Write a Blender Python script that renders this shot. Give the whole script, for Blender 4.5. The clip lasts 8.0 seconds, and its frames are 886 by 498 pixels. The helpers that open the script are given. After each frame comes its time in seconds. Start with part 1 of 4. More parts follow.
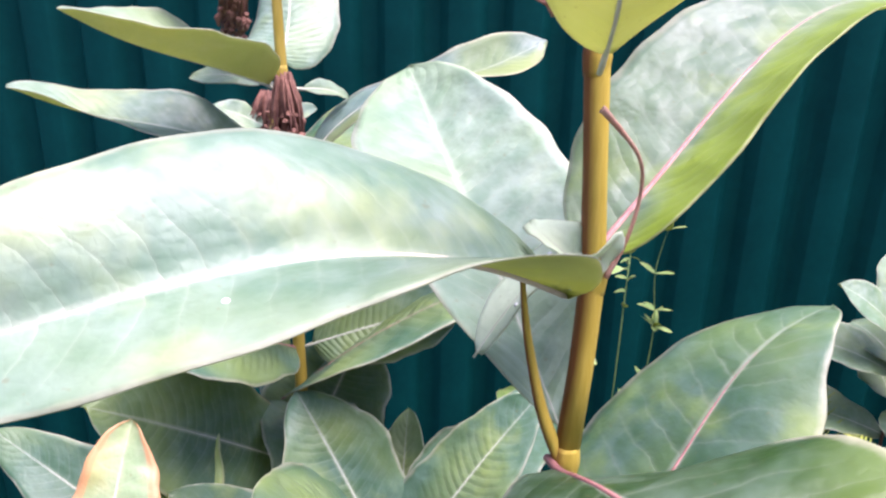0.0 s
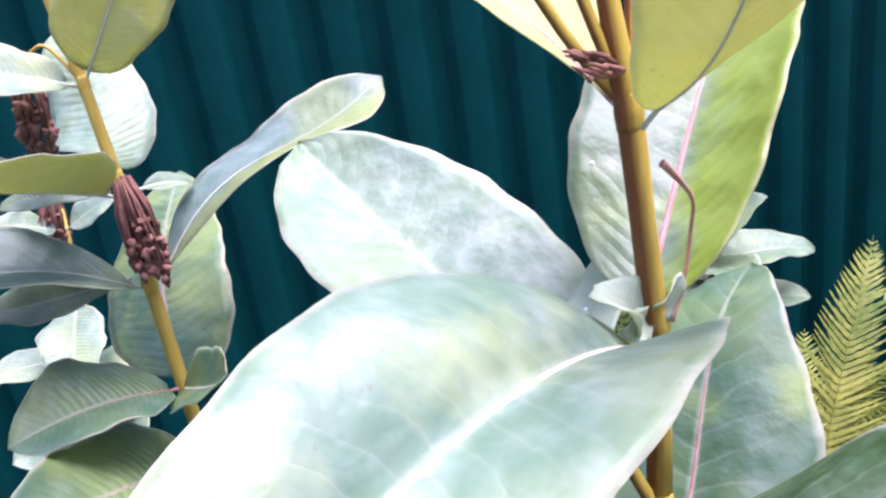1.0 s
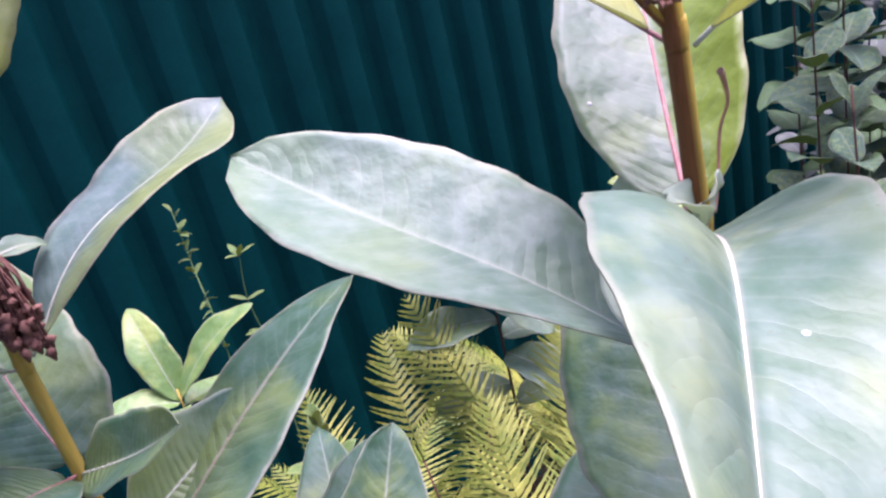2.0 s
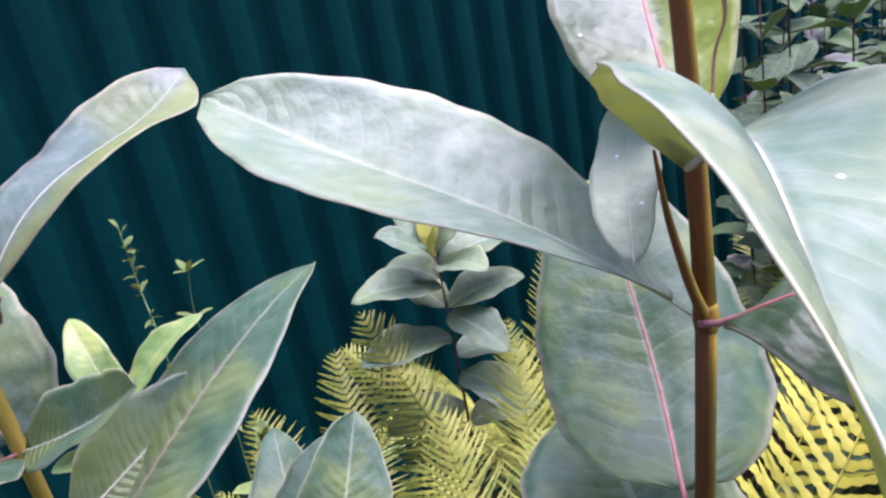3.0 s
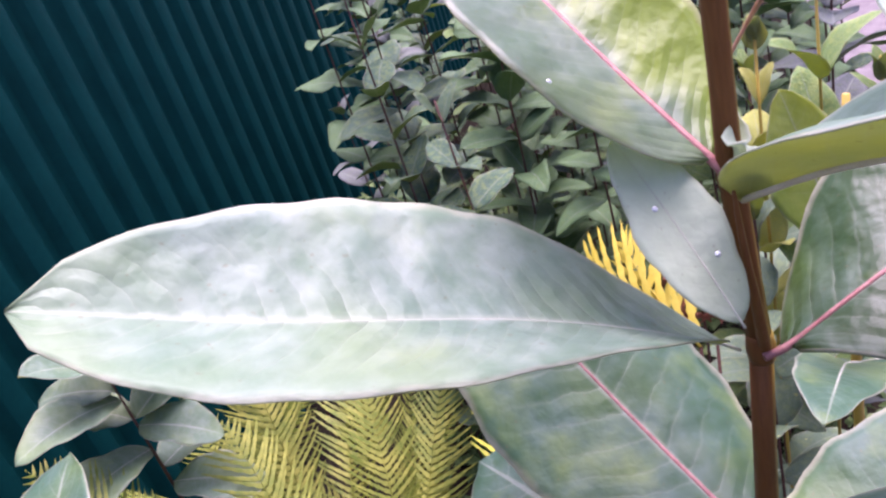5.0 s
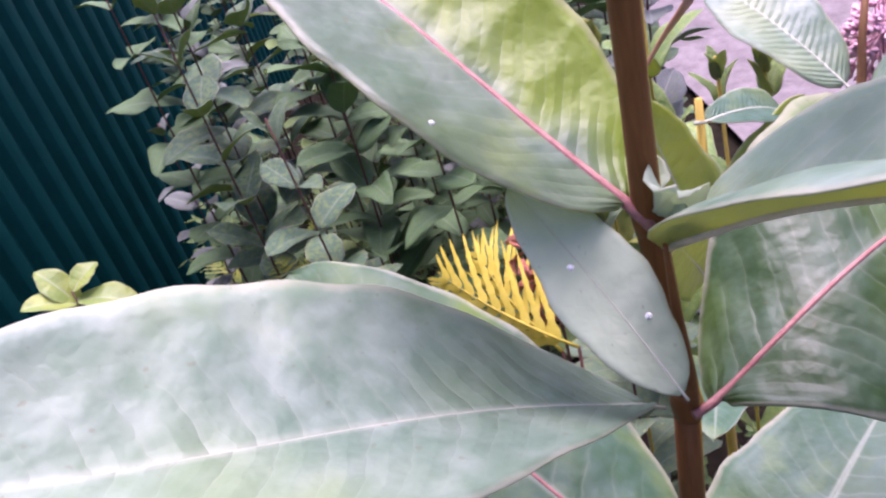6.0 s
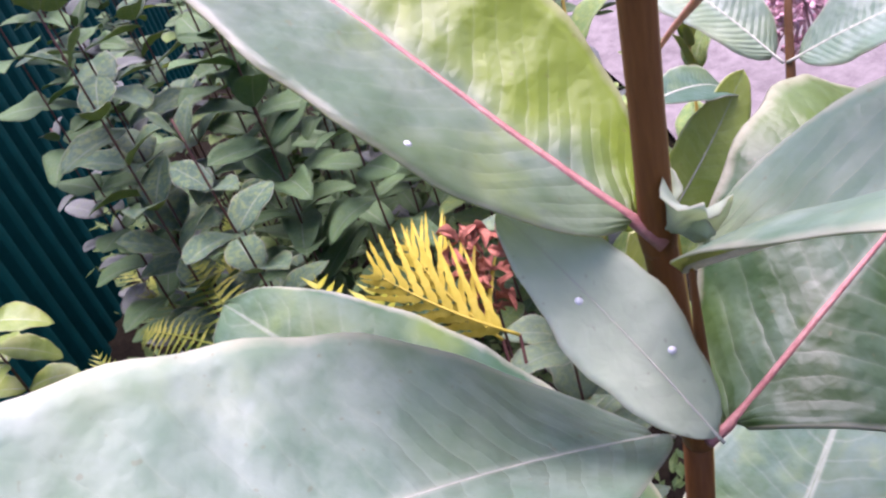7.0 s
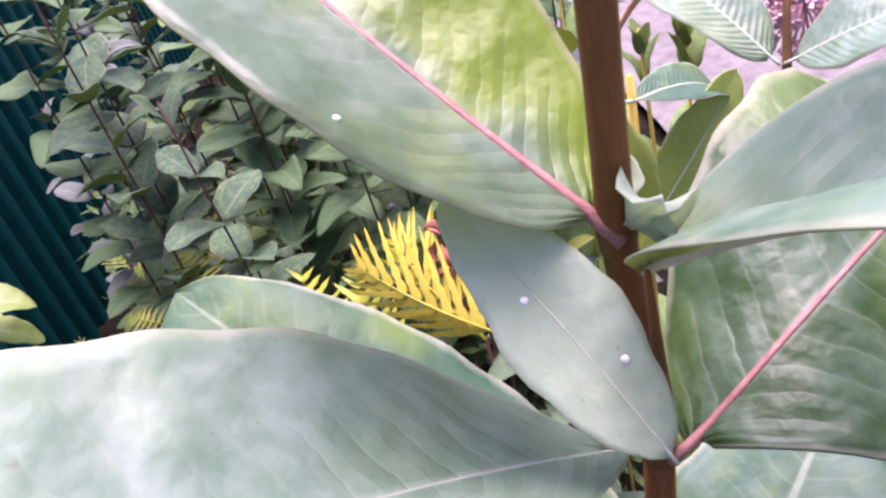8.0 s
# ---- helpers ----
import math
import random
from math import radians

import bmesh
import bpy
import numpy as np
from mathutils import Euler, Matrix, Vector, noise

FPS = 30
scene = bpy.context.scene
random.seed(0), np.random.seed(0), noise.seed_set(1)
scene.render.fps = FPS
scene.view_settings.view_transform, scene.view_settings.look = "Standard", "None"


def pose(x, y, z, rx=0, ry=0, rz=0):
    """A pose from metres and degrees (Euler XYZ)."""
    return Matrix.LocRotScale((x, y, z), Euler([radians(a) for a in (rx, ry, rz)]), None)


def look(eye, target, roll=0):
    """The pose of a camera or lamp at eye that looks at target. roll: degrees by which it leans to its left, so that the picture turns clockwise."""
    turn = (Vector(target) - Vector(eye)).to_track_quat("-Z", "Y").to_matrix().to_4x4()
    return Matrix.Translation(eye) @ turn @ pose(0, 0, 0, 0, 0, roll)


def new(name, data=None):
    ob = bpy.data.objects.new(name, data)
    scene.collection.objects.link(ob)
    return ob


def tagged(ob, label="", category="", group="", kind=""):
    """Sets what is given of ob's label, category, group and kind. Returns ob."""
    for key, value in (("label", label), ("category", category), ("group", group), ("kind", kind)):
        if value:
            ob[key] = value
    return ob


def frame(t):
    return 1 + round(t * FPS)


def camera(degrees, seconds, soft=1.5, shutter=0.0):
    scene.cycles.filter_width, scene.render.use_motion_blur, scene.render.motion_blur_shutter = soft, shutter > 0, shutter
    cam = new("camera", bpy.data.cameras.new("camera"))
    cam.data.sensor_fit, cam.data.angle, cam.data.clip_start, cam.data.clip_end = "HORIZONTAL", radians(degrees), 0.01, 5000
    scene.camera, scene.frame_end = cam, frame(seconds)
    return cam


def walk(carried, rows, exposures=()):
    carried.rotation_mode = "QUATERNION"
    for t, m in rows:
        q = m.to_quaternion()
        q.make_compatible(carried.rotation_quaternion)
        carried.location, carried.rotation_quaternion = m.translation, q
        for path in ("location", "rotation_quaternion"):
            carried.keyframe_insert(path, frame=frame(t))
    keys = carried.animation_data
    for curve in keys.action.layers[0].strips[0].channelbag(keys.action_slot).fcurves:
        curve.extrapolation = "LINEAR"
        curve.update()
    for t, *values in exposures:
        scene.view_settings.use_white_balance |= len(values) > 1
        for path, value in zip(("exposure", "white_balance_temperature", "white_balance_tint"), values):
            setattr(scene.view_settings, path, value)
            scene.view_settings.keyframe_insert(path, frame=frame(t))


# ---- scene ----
cam = camera(59.29, 8.0, soft=2.5)
PATH = [
    (0.0, (0.1458, 0.3695, 1.3563), (0.0974, 0.9291, 1.1454), 1.33),
    (0.5, (0.1213, 0.3698, 1.3652), (0.1457, 0.9341, 1.1626), -3.25),
    (1.0, (0.0815, 0.3988, 1.3761), (0.1983, 0.9468, 1.1616), -9.21),
    (1.5, (0.0189, 0.4107, 1.3793), (0.2436, 0.9239, 1.1645), -13.01),
    (2.0, (-0.0161, 0.4297, 1.3787), (0.2949, 0.8870, 1.1458), -13.82),
    (2.2, (-0.0219, 0.4371, 1.3744), (0.3218, 0.8715, 1.1437), -13.90),
    (3.3, (-0.0443, 0.4392, 1.3348), (0.3106, 0.8753, 1.1252), -10.38),
    (3.5, (-0.0558, 0.4416, 1.3299), (0.3068, 0.8724, 1.1228), -10.02),
    (4.0, (-0.0661, 0.4927, 1.3470), (0.3310, 0.8778, 1.1146), -14.16),
    (4.5, (-0.0635, 0.5339, 1.3627), (0.4115, 0.8145, 1.1267), -18.33),
    (5.0, (-0.0275, 0.5753, 1.3746), (0.4759, 0.7568, 1.1032), -18.36),
    (6.3, (0.0206, 0.5958, 1.3722), (0.5335, 0.6361, 1.0634), -18.00),
    (6.5, (0.0253, 0.6007, 1.3733), (0.5347, 0.6269, 1.0573), -18.35),
    (7.0, (0.0448, 0.6029, 1.3717), (0.5460, 0.6095, 1.0419), -18.52),
    (7.5, (0.0494, 0.5993, 1.3637), (0.5512, 0.6052, 1.0347), -17.65),
    (8.0, (0.0548, 0.5928, 1.3598), (0.5546, 0.5981, 1.0279), -16.39),
]
EXPOSURE = [(0.0, 1.95, 6200, 35), (1.2, 1.97, 5850, 43), (2.0, 1.55, 5850, 46), (3.4, 1.65, 5900, 43), (4.5, 1.82, 5950, 48), (5.5, 1.62, 6150, 54), (6.5, 1.6, 6050, 48), (7.4, 1.83, 6200, 47), (8.0, 1.87, 6250, 47)]
walk(cam, [(t, look(eye, target, roll)) for t, eye, target, roll in PATH], EXPOSURE)

# ---- light ----
SUN_TO = Vector((0.22, -0.06, 0.97)).normalized()
world = bpy.data.worlds.new("world")
scene.world = world
world.use_nodes = True
wn = world.node_tree.nodes
sky = wn.new("ShaderNodeTexSky")
sky.sky_type, sky.sun_disc = "NISHITA", False
sky.sun_elevation = math.asin(SUN_TO.z)
sky.sun_rotation = math.atan2(SUN_TO.x, SUN_TO.y)
sky.air_density, sky.dust_density = 1.0, 3.0
wn["Background"].inputs["Strength"].default_value = 0.11
world.node_tree.links.new(sky.outputs[0], wn["Background"].inputs["Color"])
sun_data = bpy.data.lights.new("sun", "SUN")
sun_data.energy, sun_data.angle, sun_data.color = 3.2, radians(45), (1.0, 0.97, 0.93)
sun = new("sun", sun_data)
sun.matrix_world = look(SUN_TO * 20, (0, 0, 0))


# ---- materials ----
def mat(name, build):
    m = bpy.data.materials.new(name)
    m.use_nodes = True
    nt = m.node_tree
    nt.nodes.clear()
    out = nt.nodes.new("ShaderNodeOutputMaterial")
    build(nt, out)
    return m


def node(nt, kind, **inputs):
    n = nt.nodes.new(kind)
    for k, v in inputs.items():
        key = k.replace("_", " ")
        if isinstance(v, bpy.types.NodeSocket):
            nt.links.new(v, n.inputs[key])
        else:
            n.inputs[key].default_value = v
    return n


def math_node(nt, op, a, b=None, c=None):
    n = nt.nodes.new("ShaderNodeMath")
    n.operation = op
    for i, v in enumerate((a, b, c)):
        if v is None:
            continue
        if isinstance(v, bpy.types.NodeSocket):
            nt.links.new(v, n.inputs[i])
        else:
            n.inputs[i].default_value = v
    return n.outputs[0]


def ramp(nt, fac, *stops):
    n = nt.nodes.new("ShaderNodeValToRGB")
    nt.links.new(fac, n.inputs[0])
    el = n.color_ramp.elements
    el[0].position, el[0].color = stops[0][0], (*stops[0][1], 1)
    el[1].position, el[1].color = stops[-1][0], (*stops[-1][1], 1)
    for p, c in stops[1:-1]:
        e = el.new(p)
        e.color = (*c, 1)
    return n.outputs[0]


def mix(nt, fac, a, b):
    n = nt.nodes.new("ShaderNodeMix")
    n.data_type = "RGBA"
    for sock, v in ((n.inputs[0], fac), (n.inputs[6], a), (n.inputs[7], b)):
        if isinstance(v, bpy.types.NodeSocket):
            nt.links.new(v, sock)
        elif isinstance(v, tuple):
            sock.default_value = (*v, 1)
        else:
            sock.default_value = v
    return n.outputs[2]


def noise_tex(nt, vec, scale, detail=4, rough=0.55):
    n = node(nt, "ShaderNodeTexNoise", Scale=scale, Detail=detail, Roughness=rough)
    if vec is not None:
        nt.links.new(vec, n.inputs["Vector"])
    return n.outputs["Fac"]


def leaf_mat(name, green, pale, yellow, yellow_amount, glow, translucency=0.3, gloss=0.45, vein=(0.42, 0.45, 0.36), veins=22.0, relief=1.0, side_yellow=0.0, rim=(0.58, 0.54, 0.42), rim_at=0.93, spec=0.45, lumps=1.0, mottle=0.7):
    """A broad milkweed leaf: waxy bloom, feathered side veins with puckered skin between them, yellowing patches."""
    def build(nt, out):
        tc = nt.nodes.new("ShaderNodeTexCoord")
        uv = node(nt, "ShaderNodeSeparateXYZ", Vector=tc.outputs["UV"])
        rnd = nt.nodes.new("ShaderNodeObjectInfo").outputs["Random"]
        shift = node(nt, "ShaderNodeVectorMath", Vector=tc.outputs["Object"])
        nt.links.new(node(nt, "ShaderNodeCombineXYZ", X=rnd, Y=math_node(nt, "MULTIPLY", rnd, 7.3)).outputs[0], shift.inputs[1])
        ob = shift.outputs[0]
        u, v = uv.outputs["X"], math_node(nt, "MULTIPLY_ADD", uv.outputs["Y"], 2.0, -1.0)
        side = math_node(nt, "ABSOLUTE", v)
        n1, n2, n3, n0 = noise_tex(nt, ob, 32), noise_tex(nt, ob, 110, 5), noise_tex(nt, ob, 700, 3), noise_tex(nt, ob, 12, 2)
        wob = math_node(nt, "MULTIPLY_ADD", n1, 1.3, -0.65)
        # side veins run outwards and towards the tip, those of one half between those of the other
        lag = math_node(nt, "MULTIPLY", math_node(nt, "POWER", side, 1.3), 0.14)
        ph = math_node(nt, "ADD", math_node(nt, "MULTIPLY", math_node(nt, "SUBTRACT", u, lag), veins), wob)
        ph = math_node(nt, "ADD", ph, math_node(nt, "MULTIPLY", math_node(nt, "GREATER_THAN", v, 0.0), 0.43))
        saw = math_node(nt, "PINGPONG", ph, 0.5)
        line = ramp(nt, saw, (0.0, (1, 1, 1)), (0.04, (0.5, 0.5, 0.5)), (0.11, (0, 0, 0)))
        fade = ramp(nt, side, (0.0, (1, 1, 1)), (0.55, (0.6, 0.6, 0.6)), (0.92, (0.03, 0.03, 0.03)))
        lines = math_node(nt, "MULTIPLY", line, fade)
        along = node(nt, "ShaderNodeCombineXYZ", X=math_node(nt, "MULTIPLY", ph, 0.3), Y=math_node(nt, "MULTIPLY", side, 0.7), Z=math_node(nt, "MULTIPLY_ADD", rnd, 9.0, v))
        streak = noise_tex(nt, along.outputs[0], 2.2, 1)
        blot = noise_tex(nt, ob, 75, 2, 0.5)
        bloom = math_node(nt, "ADD", math_node(nt, "MULTIPLY", n2, 0.3), math_node(nt, "MULTIPLY_ADD", n1, 0.4, math_node(nt, "MULTIPLY", streak, 0.3)))
        bloom = ramp(nt, bloom, (0.40, (0, 0, 0)), (0.62, (1, 1, 1)))
        base = mix(nt, bloom, green, pale)
        base = mix(nt, math_node(nt, "MULTIPLY", n3, 0.3), base, pale)
        fleck = ramp(nt, math_node(nt, "MULTIPLY_ADD", streak, 0.45, math_node(nt, "MULTIPLY", blot, 0.55)), (0.44, (0, 0, 0)), (0.60, (1, 1, 1)))
        base = mix(nt, math_node(nt, "MULTIPLY", fleck, mottle), base, green)
        patch = ramp(nt, math_node(nt, "ADD", n1, math_node(nt, "MULTIPLY", math_node(nt, "SUBTRACT", rnd, 0.5), 0.1)), (0.60 - yellow_amount * 0.35, (0, 0, 0)), (0.76 - yellow_amount * 0.3, (1, 1, 1)))
        base = mix(nt, math_node(nt, "MULTIPLY", patch, min(1.0, 0.4 + yellow_amount)), base, yellow)
        zone = ramp(nt, n0, (0.46, (0, 0, 0)), (0.64, (1, 1, 1)))
        base = mix(nt, math_node(nt, "MULTIPLY", zone, 0.45), base, yellow)
        if side_yellow:
            half = ramp(nt, math_node(nt, "ADD", math_node(nt, "MULTIPLY", v, math.copysign(1.0, side_yellow)), math_node(nt, "MULTIPLY_ADD", n1, 1.3, -0.65)), (0.0, (0, 0, 0)), (0.5, (1, 1, 1)))
            base = mix(nt, math_node(nt, "MULTIPLY", half, abs(side_yellow)), base, yellow)
        ribside = math_node(nt, "MULTIPLY", ramp(nt, math_node(nt, "PINGPONG", math_node(nt, "ADD", ph, 0.22), 0.5), (0.08, (0, 0, 0)), (0.42, (1, 1, 1))), fade)
        ribside = math_node(nt, "MULTIPLY", ribside, ramp(nt, n1, (0.3, (0.2, 0.2, 0.2)), (0.65, (1, 1, 1))))
        base = mix(nt, math_node(nt, "MULTIPLY", ribside, 0.16), base, green)
        base = mix(nt, math_node(nt, "MULTIPLY", lines, 0.16), base, vein)
        rib = ramp(nt, side, (0.0, (1, 1, 1)), (0.02, (1, 1, 1)), (0.05, (0, 0, 0)))
        base = mix(nt, math_node(nt, "MULTIPLY", rib, 0.35), base, vein)
        # Pale rims paint light caught on leaf edges; the autumn leaf's rim is withered.
        edge = ramp(nt, math_node(nt, "ADD", side, math_node(nt, "MULTIPLY_ADD", n2, 0.12, -0.06)), (rim_at, (0, 0, 0)), (min(1.0, rim_at + 0.06), (1, 1, 1)))
        base = mix(nt, math_node(nt, "MULTIPLY", edge, 0.7 if rim_at < 0.9 else 0.4), base, rim)
        speck = ramp(nt, noise_tex(nt, ob, 420, 1), (0.73, (0, 0, 0)), (0.77, (1, 1, 1)))
        base = mix(nt, math_node(nt, "MULTIPLY", speck, 0.35), base, (0.16, 0.12, 0.06))
        # skin bulges between the veins, most towards the base, with a fine net over it
        quilt = math_node(nt, "POWER", math_node(nt, "MULTIPLY", saw, 2.0), 0.7)
        quilt = math_node(nt, "MULTIPLY", math_node(nt, "MULTIPLY", quilt, fade), ramp(nt, n0, (0.38, (0.1, 0.1, 0.1)), (0.62, (1, 1, 1))))
        quilt = math_node(nt, "MULTIPLY", quilt, math_node(nt, "MULTIPLY_ADD", u, -0.75, 1.1))
        net = node(nt, "ShaderNodeTexVoronoi", Vector=ob, Scale=330.0)
        net.feature = "DISTANCE_TO_EDGE"
        netv = ramp(nt, net.outputs[0], (0.0, (0, 0, 0)), (0.3, (1, 1, 1)))
        hgt = math_node(nt, "MULTIPLY_ADD", blot, 0.8 * lumps, math_node(nt, "MULTIPLY_ADD", quilt, 0.34 * relief, math_node(nt, "MULTIPLY_ADD", n1, 0.8, math_node(nt, "MULTIPLY_ADD", n2, 0.14, math_node(nt, "MULTIPLY", netv, 0.03)))))
        bump = node(nt, "ShaderNodeBump", Height=hgt, Distance=0.0017, Strength=0.85)
        bs = node(nt, "ShaderNodeBsdfPrincipled", Base_Color=base, Roughness=math_node(nt, "MULTIPLY_ADD", n2, 0.3, gloss - 0.15), Normal=bump.outputs[0])
        bs.inputs["Specular IOR Level"].default_value = spec
        tr = node(nt, "ShaderNodeBsdfTranslucent", Normal=bump.outputs[0])
        nt.links.new(mix(nt, 0.45, base, glow), tr.inputs["Color"])
        ms = nt.nodes.new("ShaderNodeMixShader")
        ms.inputs[0].default_value = translucency
        nt.links.new(bs.outputs[0], ms.inputs[1])
        nt.links.new(tr.outputs[0], ms.inputs[2])
        nt.links.new(ms.outputs[0], out.inputs[0])
    return mat(name, build)


def plain_mat(name, a, b, scale=60.0, rough=0.6, bump=0.3, dist=0.002, metal=0.0, stretch=(1, 1, 1), random_tint=0.0, translucency=0.0, spec=0.3):
    """Two tones mixed by grain at two sizes, with a fine relief."""
    def build(nt, out):
        tc = nt.nodes.new("ShaderNodeTexCoord")
        mp = node(nt, "ShaderNodeMapping", Vector=tc.outputs["Object"], Scale=stretch)
        n1 = noise_tex(nt, mp.outputs[0], scale)
        n2 = noise_tex(nt, mp.outputs[0], scale * 7, 5)
        f = math_node(nt, "MULTIPLY_ADD", n1, 0.65, math_node(nt, "MULTIPLY", n2, 0.35))
        base = mix(nt, ramp(nt, f, (0.36, (0, 0, 0)), (0.64, (1, 1, 1))), a, b)
        if random_tint:
            rnd = nt.nodes.new("ShaderNodeObjectInfo").outputs["Random"]
            hs = node(nt, "ShaderNodeHueSaturation", Color=base)
            nt.links.new(math_node(nt, "MULTIPLY_ADD", rnd, random_tint, 1 - random_tint / 2), hs.inputs["Value"])
            base = hs.outputs[0]
        bp = node(nt, "ShaderNodeBump", Height=f, Distance=dist, Strength=bump)
        bs = node(nt, "ShaderNodeBsdfPrincipled", Base_Color=base, Roughness=rough, Metallic=metal, Normal=bp.outputs[0])
        bs.inputs["Specular IOR Level"].default_value = spec
        if translucency:
            tr = node(nt, "ShaderNodeBsdfTranslucent", Color=base)
            ms = nt.nodes.new("ShaderNodeMixShader")
            ms.inputs[0].default_value = translucency
            nt.links.new(bs.outputs[0], ms.inputs[1])
            nt.links.new(tr.outputs[0], ms.inputs[2])
            nt.links.new(ms.outputs[0], out.inputs[0])
        else:
            nt.links.new(bs.outputs[0], out.inputs[0])
    return mat(name, build)


LEAF_TOP = leaf_mat("leaf_top", (0.09, 0.18, 0.11), (0.265, 0.35, 0.295), (0.34, 0.40, 0.16), 0.10, (0.55, 0.6, 0.2), 0.33, relief=2.3)
LEAF_PALE = leaf_mat("leaf_felted", (0.42, 0.53, 0.39), (0.58, 0.67, 0.54), (0.5, 0.56, 0.3), 0.1, (0.66, 0.72, 0.42), 0.5, gloss=0.6, veins=10.0, relief=0.5)
LEAF_RIMMED = leaf_mat("leaf_yellow_side", (0.075, 0.14, 0.11), (0.175, 0.23, 0.215), (0.20, 0.25, 0.06), 0.0, (0.4, 0.45, 0.15), 0.25, side_yellow=-0.6)
LEAF_TWO = leaf_mat("leaf_half_yellow", (0.085, 0.16, 0.095), (0.26, 0.32, 0.27), (0.19, 0.28, 0.012), 0.05, (0.55, 0.62, 0.1), 0.45, gloss=0.42, side_yellow=-0.85, relief=1.5, lumps=1.5)
LEAF_GREEN = leaf_mat("leaf_green", (0.034, 0.095, 0.048), (0.10, 0.175, 0.135), (0.25, 0.32, 0.08), 0.05, (0.4, 0.5, 0.1), 0.28, relief=1.5, spec=0.3)
LEAF_SMALL = leaf_mat("leaf_small", (0.08, 0.16, 0.085), (0.19, 0.265, 0.20), (0.25, 0.33, 0.12), 0.08, (0.45, 0.5, 0.12), 0.3, gloss=0.55, veins=13.0, relief=0.35)
LEAF_UNDER = leaf_mat("leaf_under", (0.36, 0.42, 0.21), (0.46, 0.50, 0.28), (0.52, 0.54, 0.12), 0.3, (0.95, 0.95, 0.2), 0.62, gloss=0.6, relief=0.7)
LEAF_YELLOW = leaf_mat("leaf_yellowing", (0.40, 0.45, 0.15), (0.50, 0.53, 0.25), (0.52, 0.52, 0.14), 0.3, (0.72, 0.74, 0.30), 0.5, gloss=0.6, relief=0.6)
LEAF_FAR = leaf_mat("leaf_far", (0.045, 0.12, 0.035), (0.19, 0.32, 0.145), (0.12, 0.21, 0.045), 0.1, (0.25, 0.38, 0.05), 0.25, veins=13.0, relief=0.3, gloss=0.55, rim=(0.17, 0.24, 0.13), spec=0.45)
LEAF_VIOLET = leaf_mat("leaf_violet", (0.07, 0.10, 0.085), (0.19, 0.195, 0.205), (0.10, 0.15, 0.05), 0.05, (0.2, 0.28, 0.08), 0.2, veins=13.0, relief=0.3, gloss=0.55, rim=(0.2, 0.19, 0.2), spec=0.6)
LEAF_YOUNG = leaf_mat("leaf_young", (0.12, 0.25, 0.06), (0.25, 0.37, 0.14), (0.36, 0.43, 0.1), 0.2, (0.4, 0.5, 0.06), 0.3, veins=13.0, relief=0.4)
LEAF_BUD = leaf_mat("leaf_bud", (0.40, 0.45, 0.10), (0.46, 0.50, 0.16), (0.55, 0.55, 0.1), 0.3, (0.7, 0.7, 0.08), 0.4, veins=8.0)
LEAF_AUTUMN = leaf_mat("leaf_autumn", (0.20, 0.32, 0.16), (0.36, 0.42, 0.26), (0.42, 0.40, 0.14), 0.2, (0.6, 0.5, 0.1), 0.35, veins=8.0, rim=(0.62, 0.26, 0.12), rim_at=0.72)
RIB_WHITE = plain_mat("rib_white", (0.46, 0.40, 0.30), (0.58, 0.52, 0.39), 200, 0.5)
RIB_PALE = plain_mat("rib_pale", (0.34, 0.38, 0.28), (0.46, 0.46, 0.36), 200, 0.5)
RIB_GREEN = plain_mat("rib_green", (0.10, 0.16, 0.09), (0.18, 0.23, 0.14), 200, 0.5)
RIB_PINK = plain_mat("rib_pink", (0.23, 0.085, 0.08), (0.36, 0.18, 0.16), 150, 0.45)
STALK_DRY = plain_mat("stalk_dry", (0.30, 0.14, 0.09), (0.42, 0.24, 0.17), 200, 0.6)
LEAF_PUCKERED = leaf_mat("leaf_puckered", (0.018, 0.055, 0.012), (0.105, 0.165, 0.115), (0.16, 0.24, 0.05), 0.15, (0.4, 0.5, 0.1), 0.28, veins=17.0, relief=3.0, lumps=1.9, gloss=0.42, spec=0.35, mottle=0.9)
LEAF_DEEP = leaf_mat("leaf_deep", (0.03, 0.09, 0.038), (0.095, 0.165, 0.135), (0.17, 0.25, 0.04), 0.12, (0.4, 0.5, 0.1), 0.28, veins=15.0, relief=2.0, lumps=1.1, gloss=0.52, spec=0.35)
LEAF_LONG = leaf_mat("leaf_long", (0.11, 0.205, 0.135), (0.335, 0.41, 0.35), (0.24, 0.33, 0.14), 0.05, (0.55, 0.6, 0.3), 0.33, veins=19.0, relief=3.0, lumps=1.5, mottle=0.65, gloss=0.5, spec=0.35)
LEAF_LIME = leaf_mat("leaf_lime", (0.17, 0.27, 0.05), (0.29, 0.38, 0.13), (0.36, 0.42, 0.08), 0.2, (0.55, 0.62, 0.1), 0.4, veins=13.0, relief=0.5)
STEM_GREEN = plain_mat("stem_green", (0.30, 0.22, 0.03), (0.46, 0.33, 0.06), 90, 0.5, stretch=(1, 1, 0.15))
STEM_VINE = plain_mat("stem_vine", (0.09, 0.17, 0.05), (0.16, 0.25, 0.08), 120, 0.6)
WEEDS = plain_mat("weeds", (0.022, 0.06, 0.014), (0.11, 0.17, 0.05), 5, 0.7, 0.2, 0.002, translucency=0.2)
STEM_BROWN = plain_mat("stem_brown", (0.11, 0.05, 0.02), (0.20, 0.10, 0.035), 90, 0.55, stretch=(1, 1, 0.15))
STEM_FAR = plain_mat("stem_far", (0.06, 0.025, 0.02), (0.12, 0.05, 0.035), 60, 0.6)
